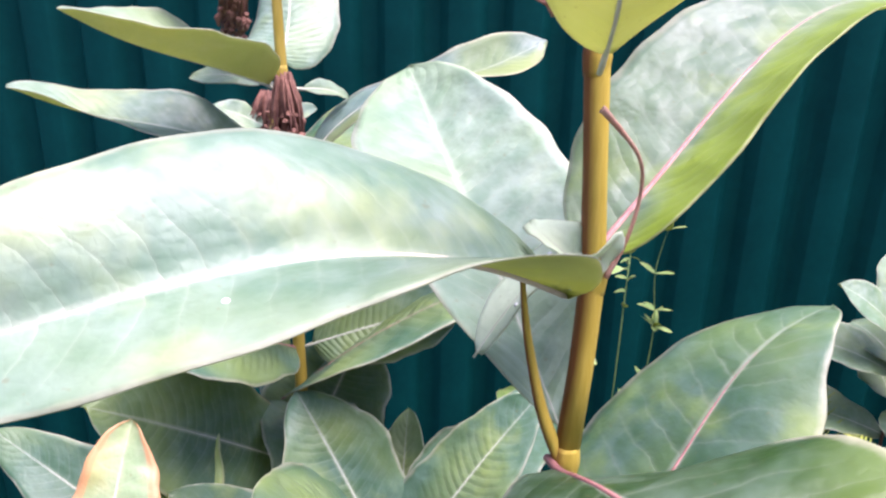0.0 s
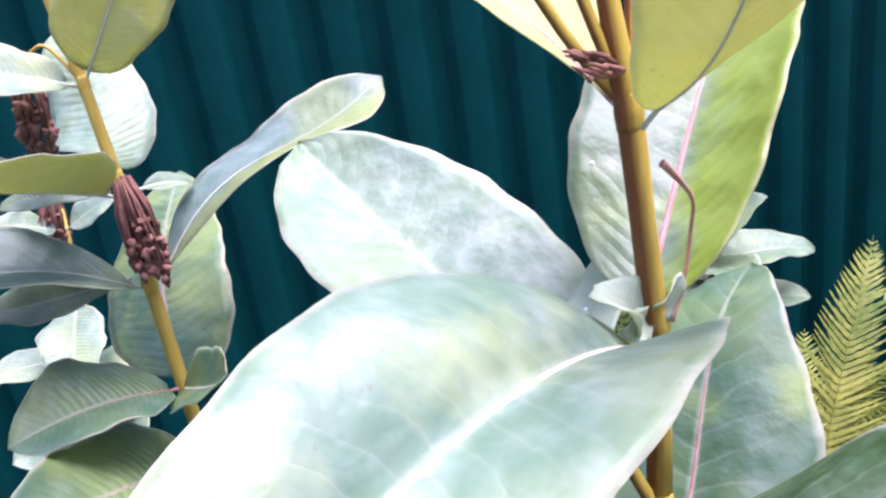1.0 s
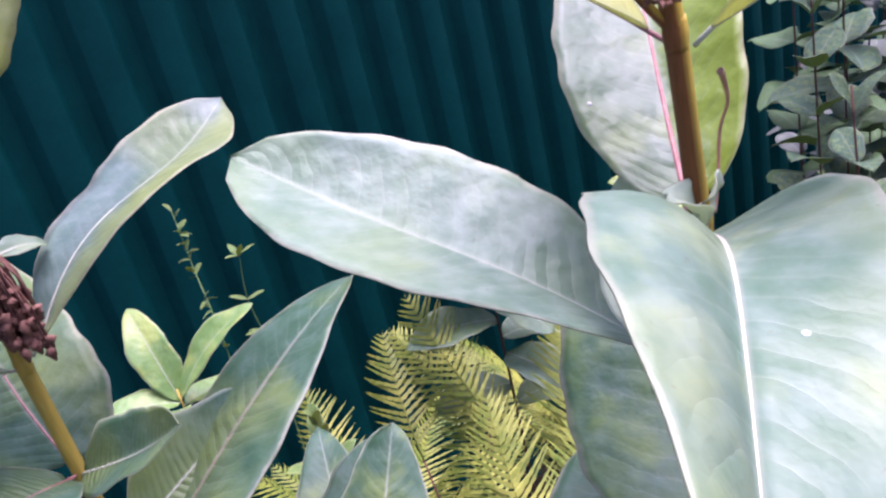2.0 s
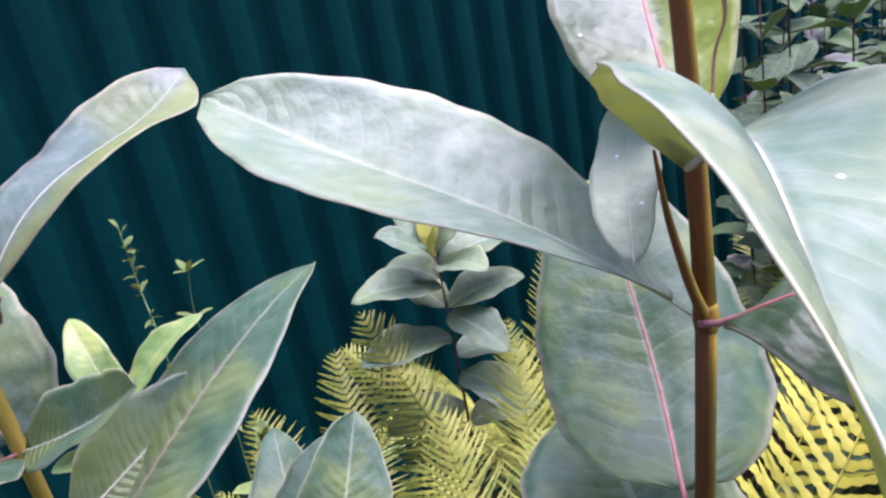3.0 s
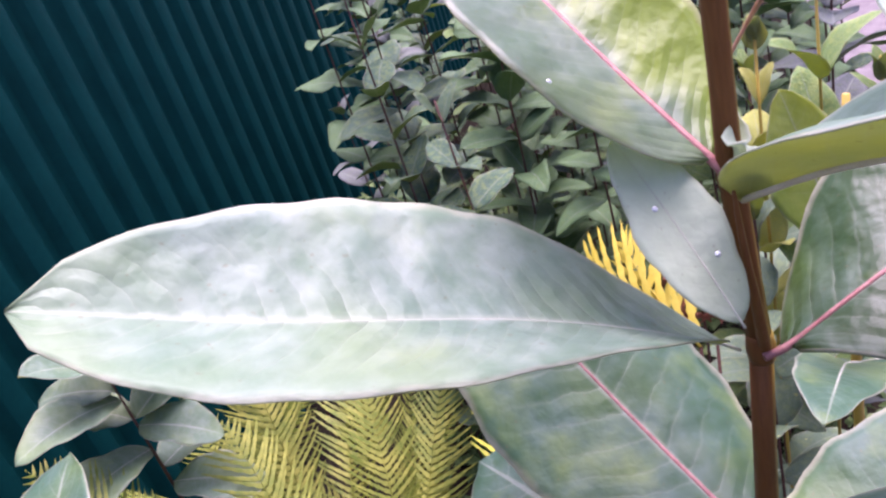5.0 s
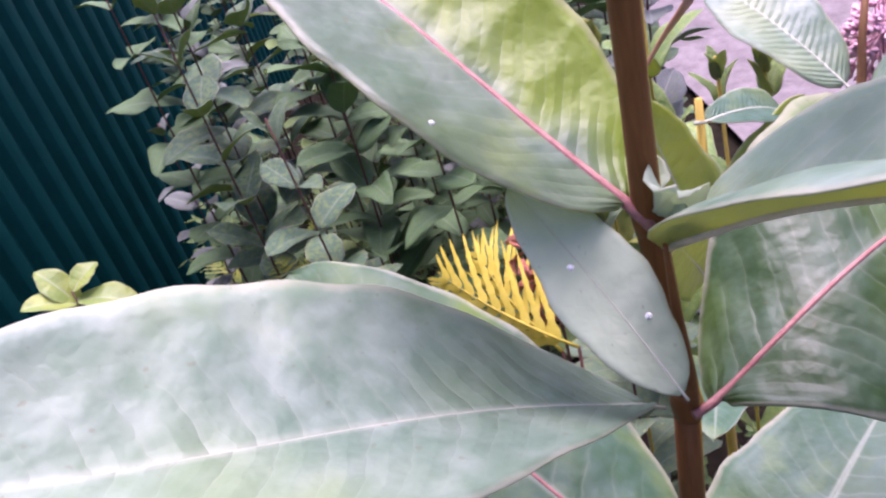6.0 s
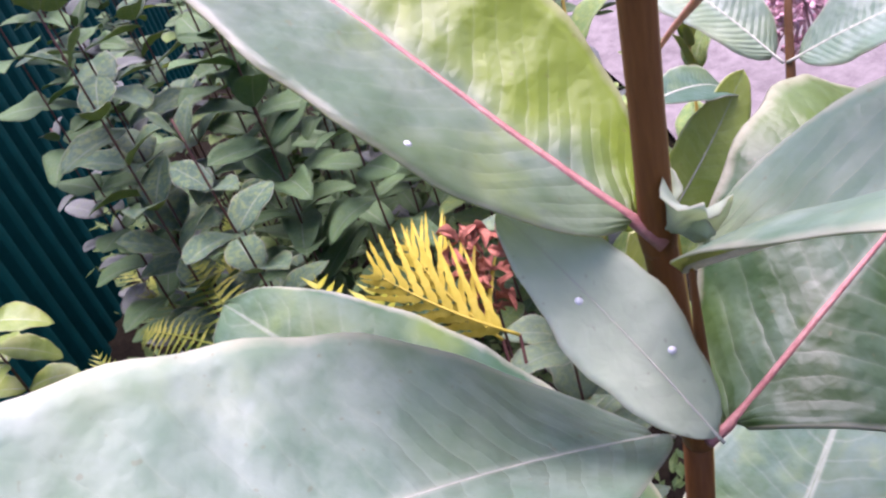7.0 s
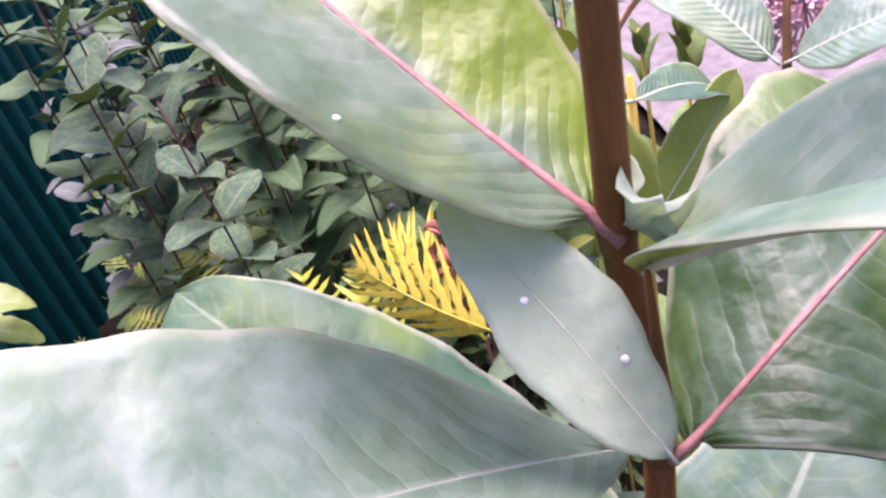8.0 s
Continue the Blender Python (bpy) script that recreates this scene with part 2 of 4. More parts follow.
FENCE_PAINT = plain_mat("fence_paint", (0.0, 0.035, 0.034), (0.0, 0.046, 0.044), 9, 0.45, 0.1, 0.002, spec=0.05)
FLOWER_DRY = plain_mat("flower_dry", (0.10, 0.04, 0.032), (0.23, 0.115, 0.08), 220, 0.8, 0.6, 0.002)
FLOWER_PINK = plain_mat("flower_pink", (0.50, 0.26, 0.34), (0.70, 0.46, 0.50), 160, 0.7, 0.5, 0.002)
FERN_GREEN = plain_mat("fern_green", (0.085, 0.155, 0.018), (0.36, 0.37, 0.07), 14, 0.55, 0.3, 0.001, random_tint=0.5, translucency=0.3)
FERN_GOLD = plain_mat("fern_gold", (0.24, 0.28, 0.02), (0.46, 0.44, 0.05), 18, 0.55, 0.3, 0.001, random_tint=0.3, translucency=0.3)
FERN_YELLOW = plain_mat("fern_yellow", (0.40, 0.33, 0.03), (0.54, 0.45, 0.07), 30, 0.55, 0.3, 0.001, random_tint=0.2, translucency=0.3)
DRY_RED = plain_mat("dry_red", (0.22, 0.05, 0.035), (0.46, 0.20, 0.13), 90, 0.8, 0.5, 0.002)
SOIL = plain_mat("soil", (0.006, 0.005, 0.004), (0.02, 0.017, 0.011), 6, 1.0, 0.8, 0.02, spec=0.03)
SKY_BLOCK = plain_mat("sky_block_grey", (0.20, 0.19, 0.175), (0.27, 0.26, 0.24), 4, 0.9, 0.4, 0.003)
GRAVEL = plain_mat("gravel", (0.095, 0.083, 0.084), (0.17, 0.153, 0.152), 14, 0.9, 0.7, 0.006)


def stem_two_tone(nt, out):
    """Mixes brown into yellow-green by surface facing: yellow-green towards +x and -y."""
    tc = nt.nodes.new("ShaderNodeTexCoord")
    mp = node(nt, "ShaderNodeMapping", Vector=tc.outputs["Object"], Scale=(1, 1, 0.12))
    n1, n2 = noise_tex(nt, mp.outputs[0], 120), noise_tex(nt, mp.outputs[0], 900, 5)
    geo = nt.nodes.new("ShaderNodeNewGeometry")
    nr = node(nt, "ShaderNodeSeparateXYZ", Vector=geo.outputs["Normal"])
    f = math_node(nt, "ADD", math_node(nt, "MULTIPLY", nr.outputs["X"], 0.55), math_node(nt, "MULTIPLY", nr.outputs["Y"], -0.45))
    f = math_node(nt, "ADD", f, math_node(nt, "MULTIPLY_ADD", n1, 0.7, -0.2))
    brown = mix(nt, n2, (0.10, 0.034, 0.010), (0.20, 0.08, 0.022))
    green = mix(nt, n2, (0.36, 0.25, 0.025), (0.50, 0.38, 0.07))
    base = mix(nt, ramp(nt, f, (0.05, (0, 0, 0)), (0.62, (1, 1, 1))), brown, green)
    bp = node(nt, "ShaderNodeBump", Height=n2, Distance=0.0006, Strength=0.5)
    bs = node(nt, "ShaderNodeBsdfPrincipled", Base_Color=base, Roughness=0.55, Normal=bp.outputs[0])
    bs.inputs["Specular IOR Level"].default_value = 0.2
    nt.links.new(bs.outputs[0], out.inputs[0])


def water(nt, out):
    # Whitish body colour stands in for the bright highlights of a drop.
    bs = node(nt, "ShaderNodeBsdfPrincipled", Base_Color=(0.92, 0.94, 0.94, 1), Roughness=0.05, IOR=1.33)
    bs.inputs["Transmission Weight"].default_value = 0.35
    nt.links.new(bs.outputs[0], out.inputs[0])


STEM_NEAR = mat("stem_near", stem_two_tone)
WATER = mat("water", water)


# ---- building helpers ----
def finish(name, bm, mats, smooth=True):
    me = bpy.data.meshes.new(name)
    bm.to_mesh(me)
    bm.free()
    for m in mats if isinstance(mats, (list, tuple)) else [mats]:
        me.materials.append(m)
    if smooth:
        me.shade_smooth()
    return me


def thing(name, at, label, category, group="", kind=""):
    ob = new(name)
    ob.empty_display_size = 0.05
    ob.matrix_basis = Matrix.Translation(at)
    return tagged(ob, label, category, group, kind)


def part(name, me, parent, m=None, label=""):
    """A mesh as one part of a thing; m is its pose in the world."""
    ob = new(name, me)
    ob.parent = parent
    if m is not None:
        ob.matrix_basis = parent.matrix_basis.inverted() @ m
    if label:
        tagged(ob, label)
    return ob


def tube(bm, points, radii, sides=10, cap=True):
    rings = []
    for i, p in enumerate(points):
        a, b = points[max(i - 1, 0)], points[min(i + 1, len(points) - 1)]
        d = (b - a).normalized()
        x = d.cross(Vector((0.31, 0.93, 0.17))).normalized()
        y = d.cross(x)
        rings.append([bm.verts.new(p + (x * math.cos(2 * math.pi * k / sides) + y * math.sin(2 * math.pi * k / sides)) * radii[i]) for k in range(sides)])
    for r, s in zip(rings, rings[1:]):
        for k in range(sides):
            bm.faces.new((r[k], r[(k + 1) % sides], s[(k + 1) % sides], s[k]))
    if cap:
        bm.faces.new(rings[0][::-1])
        bm.faces.new(rings[-1])


def blade_width(u, full, spike, power=0.62):
    """Half width along a leaf: round base, broad middle, small pointed tip."""
    w = (math.sin(math.pi * min(1.0, u ** full * 0.985 + 0.008))) ** power
    return max(w, 0.06 * (1 - u) if u > 0.9 else 0.05) * (1 if u < spike else max(0.02, 1 - (u - spike) / (1 - spike)) ** 0.6)


def blade_mesh(name, length, width, arch=0.05, fold=0.15, cup=0.0, cup_l=None, sway=0.0, twist=0.0, twist2=0.0, dip=0.0, wave=1.0, ripple=0.04, droop=0.0, full=0.85, power=0.62, skew=0.0, sweep=0.0, sweep_l=0.0, left=1.0, right=1.0, fold_l=None, seed=0, nu=30, nv=6, mats=None):
    """A leaf blade along x with its upper side to z: arch lifts the middle, fold raises both halves to a V, cup bends the rims."""
    bm = bmesh.new()
    uvl = bm.loops.layers.uv.new("UVMap")
    rng = random.Random(seed)
    p1, p2 = rng.uniform(0, 6.28), rng.uniform(0, 6.28)
    p3 = rng.uniform(0, 6.28)
    th = max(0.0004, width * 0.008)
    top, low = [], []
    for i in range(nu + 1):
        u = i / nu
        x = length * u
        cy = sway * length * u * u + skew * length * math.sin(math.pi * u)
        cz = arch * length * 4 * u * (1 - u) - droop * length * u ** 3 + dip * length * math.sin(2 * math.pi * u)
        hw = width / 2 * blade_width(u, full, 0.96, power)
        wl, wr = (1 + wave * (0.07 * math.sin(7 * u + 2 * a) + 0.035 * math.sin(19 * u + b)) + 0.014 * math.sin(47 * u + 3 * b) for a, b in ((p1, p2), (p2, p1)))
        tw = twist * (u - 0.2) + twist2 * 4 * (u - 0.2) * (u - 0.8)
        rt, rl = [], []
        for j in range(-nv, nv + 1):
            v = j / nv
            s = hw * v * (left * wl if v > 0 else right * wr)
            z = (fold if v < 0 or fold_l is None else fold_l) * abs(s) + (cup if v < 0 or cup_l is None else cup_l) * s * s / (width / 2) + ripple * width * abs(v) ** 1.5 * (math.sin(9 * u + (p1 if v > 0 else p2)) + 0.3 * math.sin(23 * u + (p3 if v > 0 else p1))) + 0.006 * width * math.sin(55 * u + 2.6 * abs(v)) * abs(v) * (1 - abs(v)) * 4
            a, b = s * math.cos(tw) - z * math.sin(tw), s * math.sin(tw) + z * math.cos(tw)
            xs = x + (sweep_l if v > 0 else sweep) * abs(s)
            rt.append((bm.verts.new((xs, cy + a, cz + b)), u, v))
            rl.append((bm.verts.new((xs, cy + a + th * math.sin(tw), cz + b - th)), u, v))
        top.append(rt)
        low.append(rl)

    def face(q, mi):
        f = bm.faces.new([w[0] for w in q])
        f.material_index = mi
        for lp, w in zip(f.loops, q):
            lp[uvl].uv = (w[1], 0.5 + 0.5 * w[2])
    n = 2 * nv
    for i in range(nu):
        for j in range(n):
            face((top[i][j], top[i + 1][j], top[i + 1][j + 1], top[i][j + 1]), 0)
            face((low[i][j + 1], low[i + 1][j + 1], low[i + 1][j], low[i][j]), 1)
        face((top[i][0], low[i][0], low[i + 1][0], top[i + 1][0]), 0)
        face((top[i + 1][n], low[i + 1][n], low[i][n], top[i][n]), 0)
    for j in range(n):
        face((top[0][j + 1], low[0][j + 1], low[0][j], top[0][j]), 0)
        face((top[nu][j], low[nu][j], low[nu][j + 1], top[nu][j + 1]), 0)
    return finish(name, bm, mats or [LEAF_TOP, LEAF_UNDER])


def rib_mesh(name, length, width, radius, petiole, arch=0.05, sway=0.0, skew=0.0, droop=0.0, dip=0.0, mats=RIB_WHITE, upto=0.97):
    """The midrib with its leaf stalk: a tapered rod that stands out on both sides of the blade."""
    bm = bmesh.new()
    pts, rad = [], []
    for i in range(26):
        u = -petiole / length + (upto + petiole / length) * i / 25
        c = max(u, 0)
        z = arch * length * 4 * c * (1 - c) - droop * length * c ** 3 + dip * length * math.sin(2 * math.pi * c) + (u * length * 0.1 if u < 0 else 0)
        pts.append(Vector((u * length, sway * length * c * c + skew * length * math.sin(math.pi * c), z - 0.25 * radius)))
        rad.append(radius * (1.25 - 0.2 * c if u < 0.02 else max(0.12, 1.0 - 0.95 * c)))
    tube(bm, pts, rad, 8)
    return finish(name, bm, mats)


def frame_of(base, tip, normal):
    """Pose with x from base to tip and z as near to normal as it goes."""
    base, tip, normal = Vector(base), Vector(tip), Vector(normal)
    x = (tip - base).normalized()
    z = (normal - x * normal.dot(x)).normalized()
    y = z.cross(x)
    return Matrix.Translation(base) @ Matrix((x, y, z)).transposed().to_4x4()


def leaf(plant, base, tip, normal, width, mats=None, rib=RIB_PALE, rib_r=0.0008, petiole=0.008, label="", **shape):
    """One large leaf of a plant, with its midrib."""
    base, tip = Vector(base), Vector(tip)
    length = (tip - base).length
    seed = int(abs(base.x * 7919 + base.y * 104729 + tip.z * 1299709))
    keys = {k: shape[k] for k in ("arch", "sway", "skew", "droop", "dip") if k in shape}
    m = frame_of(base, tip, normal)
    m = m @ Matrix.Translation((petiole, 0, 0))
    ob = part("leaf", blade_mesh("leaf", length - petiole, width, seed=seed, mats=mats, **shape), plant, m, label)
    part("midrib", rib_mesh("midrib", length - petiole, width, rib_r, petiole, mats=rib, **keys), ob, None)
    return ob


def stem(plant, points, radii, mats, label=""):
    bm = bmesh.new()
    tube(bm, [Vector(p) for p in points], radii, 12)
    return part("stem", finish("stem", bm, mats), plant, Matrix.Identity(4), label)


# ---- setting ----
def build_ground():
    bm = bmesh.new()
    grid = [[bm.verts.new((x, y, 0.0)) for y in sorted({-60, -30, -15, 15, 30, 60} | {-8 + 0.4 * k for k in range(41)})] for x in sorted({-60, -30, -15, 20, 40, 80} | {-6 + 0.4 * k for k in range(46)})]
    for c in grid:
        for v in c:
            v.co.z = 0.03 * noise.noise(v.co * 0.9) + 0.012 * noise.noise(v.co * 3.1)
            k = max(0.0, min(1.0, (v.co.y - 1.55) / 0.35))
            v.co.z -= 0.5 * k * k * (3 - 2 * k)
    for a, b in zip(grid, grid[1:]):
        for k in range(len(a) - 1):
            bm.faces.new((a[k], b[k], b[k + 1], a[k + 1]))
    ob = new("ground", finish("ground", bm, SOIL))
    tagged(ob, "dark damp soil with plant litter under the plants", "ground", kind="structure")


build_ground()

FENCE_Y, PITCH, RIDGE0 = 2.222, 0.1455, -0.252


def build_fence():
    fence = thing("fence", (0, FENCE_Y, 0), "teal-green painted corrugated metal sheet fence", "fence", kind="structure")
    wave = ((0.0, 0.0), (0.016, 0.0), (0.0195, 0.002), (0.0385, 0.031), (0.042, 0.033), (0.1035, 0.033), (0.107, 0.031), (0.126, 0.002), (0.1295, 0.0))
    per, height = 8, 2.65

    def sheet_mesh():
        bm = bmesh.new()
        pts = [((r * PITCH + a), -z) for r in range(per) for a, z in wave] + [(per * PITCH, 0.0), (per * PITCH + 0.012, 0.0), (per * PITCH + 0.03, -0.018)]
        cols = [[bm.verts.new((x, y - off, z)) for z in (0.0, 0.9, 1.8, height)] for off in (0, -0.0012) for x, y in pts]
        k = len(pts)
        for i in range(k - 1):
            for j in range(3):
                bm.faces.new((cols[i][j], cols[i + 1][j], cols[i + 1][j + 1], cols[i][j + 1]))
                bm.faces.new((cols[k + i][j + 1], cols[k + i + 1][j + 1], cols[k + i + 1][j], cols[k + i][j]))
        me = finish("sheet", bm, FENCE_PAINT)
        return me
    me = sheet_mesh()
    x0 = RIDGE0 - 0.09 - 3 * per * PITCH
    for i in range(10):
        part("sheet", me, fence, pose(x0 + i * per * PITCH, FENCE_Y + (0.0015 if i % 2 else 0), -0.54))


build_fence()


# Unseen wall, added beyond the path to block low sky light.
def build_sky_block():
    bm = bmesh.new()
    bmesh.ops.create_cube(bm, size=1.0)
    for v in bm.verts:
        v.co = Vector((v.co.x * 24, v.co.y * 0.25, (v.co.z + 0.5) * 3.0))
    wall = new("wall_south", finish("wall_south", bm, SKY_BLOCK, smooth=False))
    wall.matrix_basis = pose(2.0, -3.4, -0.05)
    tagged(wall, "unseen plain grey wall added beyond the path to block low sky light", "wall", kind="structure")


build_sky_block()

# ---- the near milkweed ----
NT, NU, NL, NB = Vector((0.165, 0.562, 1.335)), Vector((0.169, 0.563, 1.278)), Vector((0.166, 0.561, 1.222)), Vector((0.165, 0.566, 1.141))
NC = Vector((0.165, 0.568, 1.055))


def flower_bits(plant, at, down, length, radius, count, mats, seed, name="flower_head", label="withered brown flower head", bud=1.0):
    """A withered umbel: thin stalks that hang together and end in shrivelled buds."""
    rng = random.Random(seed)
    bm = bmesh.new()
    at, down = Vector(at), Vector(down).normalized()
    for _ in range(count):
        off = Vector([rng.uniform(-1, 1) for _ in range(3)])
        end = at + down * length * rng.uniform(0.55, 1.0) + off * radius
        mid = (at + end) / 2 + off * radius * 0.5
        tube(bm, [at + off * radius * 0.45, mid, end], [0.0007, 0.0006, 0.0006], 5)
        c = [end + Vector([rng.uniform(-1, 1) for _ in range(3)]) * 0.0015 for _ in range(2)]
        tube(bm, [end - down * 0.002, end, c[0], end + down * rng.uniform(0.003, 0.007)], [0.0009 * bud, 0.0024 * bud, 0.0026 * bud, 0.0006 * bud], 6)
    return part(name, finish(name, bm, mats), plant, Matrix.Identity(4), label)


def stalk(plant, points, radii, mats, name="flower_stalk", label=""):
    bm = bmesh.new()
    pts, rad, src = [], [], [Vector(q) for q in points]
    for i in range(len(src) - 1):
        a, b, c, d = src[max(i - 1, 0)], src[i], src[i + 1], src[min(i + 2, len(src) - 1)]
        for k in range(6):
            u = k / 6
            pts.append(0.5 * ((2 * b) + (c - a) * u + (2 * a - 5 * b + 4 * c - d) * u * u + (3 * b - a - 3 * c + d) * u ** 3))
            rad.append(radii[i] + (radii[i + 1] - radii[i]) * u)
    tube(bm, pts + [src[-1]], rad + [radii[-1]], 8)
    return part(name, finish(name, bm, mats), plant, Matrix.Identity(4), label)


def node_ring(plant, at, r, mats):
    """The swollen joint where a pair of leaves leaves the stem."""
    bm = bmesh.new()
    tube(bm, [at + Vector((0, 0, k * 0.0016)) for k in range(-3, 4)], [r * s for s in (0.99, 1.04, 1.1, 1.14, 1.1, 1.04, 0.99)], 12)
    part("stem_node", finish("stem_node", bm, mats), plant, Matrix.Identity(4))


NEAR_LEAVES = []


def build_near():
    p = thing("milkweed_plant", (0.16, 0.57, 0), "tall milkweed with broad pale leaves and a brown stem", "plant", "milkweeds")
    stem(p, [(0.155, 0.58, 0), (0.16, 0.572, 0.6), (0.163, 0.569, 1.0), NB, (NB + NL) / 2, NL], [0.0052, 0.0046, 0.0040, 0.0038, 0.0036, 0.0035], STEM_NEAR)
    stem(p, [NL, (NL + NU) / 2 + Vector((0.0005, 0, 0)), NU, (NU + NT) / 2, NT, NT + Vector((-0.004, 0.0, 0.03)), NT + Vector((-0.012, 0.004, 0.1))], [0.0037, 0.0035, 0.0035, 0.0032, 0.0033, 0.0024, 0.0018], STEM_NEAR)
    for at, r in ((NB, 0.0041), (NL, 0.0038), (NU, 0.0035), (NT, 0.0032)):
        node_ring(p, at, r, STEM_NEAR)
    # pair at the upper joint
    leaf(p, (0.1622, 0.5612, 1.2736), (0.0572, 0.4202, 1.2579), (0.172, -0.235, 0.957), 0.0607, arch=0.142, fold=0.824, fold_l=0.545, cup=-0.646, cup_l=0.118, sway=-0.334, skew=-0.083, twist=-0.931, twist2=-0.047, droop=-0.070, dip=0.018, full=0.670, power=0.814, sweep=-0.409, sweep_l=-0.122, left=0.973, right=1.081, wave=0.3, ripple=0.02, petiole=0.001, mats=[LEAF_TOP, LEAF_UNDER], nu=44, nv=8, rib=RIB_WHITE, rib_r=0.0012, label="broad pale leaf with a thick white midrib")
    leaf(p, (0.1648, 0.5627, 1.2778), (0.2545, 0.6552, 1.3776), (-0.474, -0.392, 0.789), 0.0693, arch=0.016, fold=0.136, fold_l=0.180, cup=0.440, cup_l=0.110, sway=-0.046, skew=-0.006, twist=0.465, twist2=0.239, droop=0.269, dip=-0.017, full=0.787, left=0.934, right=0.815, wave=0.3, ripple=0.02, mats=[LEAF_TWO, LEAF_UNDER], rib=RIB_PINK, rib_r=0.0012, nu=44, nv=8, label="broad leaf with one yellow-green half and a pink midrib")
    # pair at the joint below
    leaf(p, (0.1665, 0.5661, 1.2215), (0.1070, 0.7129, 1.3336), (0.032, -0.598, 0.801), 0.0729, arch=-0.037, fold=0.0, fold_l=0.660, cup=0.111, cup_l=-0.075, sway=0.051, skew=0.015, twist=-0.615, droop=0.152, dip=0.020, full=1.087, left=0.929, right=1.106, wave=0.3, ripple=0.012, mats=[LEAF_LONG, LEAF_UNDER], rib=RIB_PALE, rib_r=0.0004, nu=44, nv=8, label="long pale leaf with one half folded up")
    leaf(p, (0.1603, 0.5605, 1.2228), (0.2336, 0.4157, 1.2174), (-0.372, -0.222, 0.902), 0.0977, mats=[LEAF_PUCKERED, LEAF_UNDER], rib=RIB_PINK, rib_r=0.0010, arch=0.097, fold=0.166, fold_l=-0.137, cup=-0.480, cup_l=-0.340, sway=0.091, skew=0.035, twist=0.507, twist2=-1.156, droop=-0.015, dip=0.050, full=0.889, left=0.882, right=0.890, wave=0.3, ripple=0.015, nu=44, nv=8, label="puckered green leaf with a pink midrib")
    # lower pairs
    leaf(p, (0.1579, 0.5688, 1.1457), (0.2902, 0.6872, 1.2161), (-0.482, 0.018, 0.876), 0.0797, mats=[LEAF_DEEP, LEAF_UNDER], rib=RIB_PINK, rib_r=0.0011, arch=0.044, fold=-0.063, fold_l=0.558, cup=-0.677, cup_l=-0.236, sway=0.013, twist=-0.424, twist2=0.105, droop=-0.026, dip=-0.038, full=0.654, left=1.113, right=0.976, wave=0.3, ripple=0.015, nu=44, nv=8, label="deep green leaf with a pink midrib")
    leaf(p, NB, NB + 0.2 * Vector((-0.55, -0.75, 0.3)), (0.1, -0.1, 0.9), 0.09, arch=0.04, fold=0.2, mats=[LEAF_GREEN, LEAF_UNDER])
    # Darker colour on this pair stands in for shade from the leaves above.
    leaf(p, NC, (0.252, 0.694, 1.10), (-0.5, -0.4, 0.75), 0.1, arch=0.1, fold=0.1, mats=[LEAF_DEEP, LEAF_UNDER], rib=RIB_GREEN)
    leaf(p, NC, NC + 0.2 * Vector((0.5, -0.55, 0.2)), (-0.3, 0.2, 0.9), 0.09, arch=0.06, fold=0.15, mats=[LEAF_DEEP, LEAF_UNDER], rib=RIB_GREEN)
    NEAR_LEAVES.extend(ob for ob in p.children if ob.name.startswith("leaf"))
    # side shoot with a drooping young leaf
    top = Vector((0.150, 0.564, 1.282))
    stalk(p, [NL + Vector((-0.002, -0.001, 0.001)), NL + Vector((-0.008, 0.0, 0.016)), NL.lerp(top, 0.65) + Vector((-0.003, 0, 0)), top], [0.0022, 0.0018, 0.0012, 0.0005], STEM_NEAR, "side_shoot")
    NEAR_LEAVES.append(leaf(p, (0.138, 0.566, 1.250), (0.177, 0.592, 1.29), (-0.5, -0.08, 0.72), 0.022, mats=[LEAF_PALE, LEAF_PALE], rib_r=0.0003, rib=RIB_PALE, petiole=0.002, fold=0.15, full=0.9, arch=0.05))
    # bare flower stalk that arches beside the stem
    stalk(p, [NU + Vector((0.003, -0.003, 0.001)), (0.1765, 0.5605, 1.290), (0.1785, 0.560, 1.303), (0.176, 0.555, 1.313), (0.1675, 0.5505, 1.323), (0.166, 0.550, 1.3245)], [0.0008, 0.00055, 0.0005, 0.0005, 0.0009, 0.0011], STALK_DRY, label="thin dry pinkish flower stalk")
    # withered scraps and a curled leaflet at the joints
    for reach, wide, turn in (((-0.018, -0.003, 0.015), 0.014, 1.0), ((-0.012, -0.006, 0.004), 0.009, -0.8), ((0.006, -0.004, 0.014), 0.006, 0.6)):
        leaf(p, NU + Vector((-0.002, -0.001, 0.001)), NU + Vector(reach), (0.3, -0.8, 0.5), wide, mats=[LEAF_PALE, LEAF_PALE], rib_r=0.0003, petiole=0.001, fold=0.5, twist=turn, ripple=0.14, nu=14, nv=4, label="small curled white leaflet")
    # yellowing pair at the top joint
    leaf(p, (0.1652, 0.5571, 1.3324), (0.1707, 0.4706, 1.3894), (-0.112, 0.542, 0.833), 0.0393, mats=[LEAF_YELLOW, LEAF_YELLOW], arch=0.048, fold=0.268, cup=0.080, cup_l=-0.046, skew=-0.030, sway=-0.019, twist=-0.064, twist2=0.434, droop=-0.018, dip=-0.053, full=0.959, power=0.712, sweep=0.114, wave=0.3, ripple=0.015, rib_r=0.0006, label="yellowing leaf seen against the light")
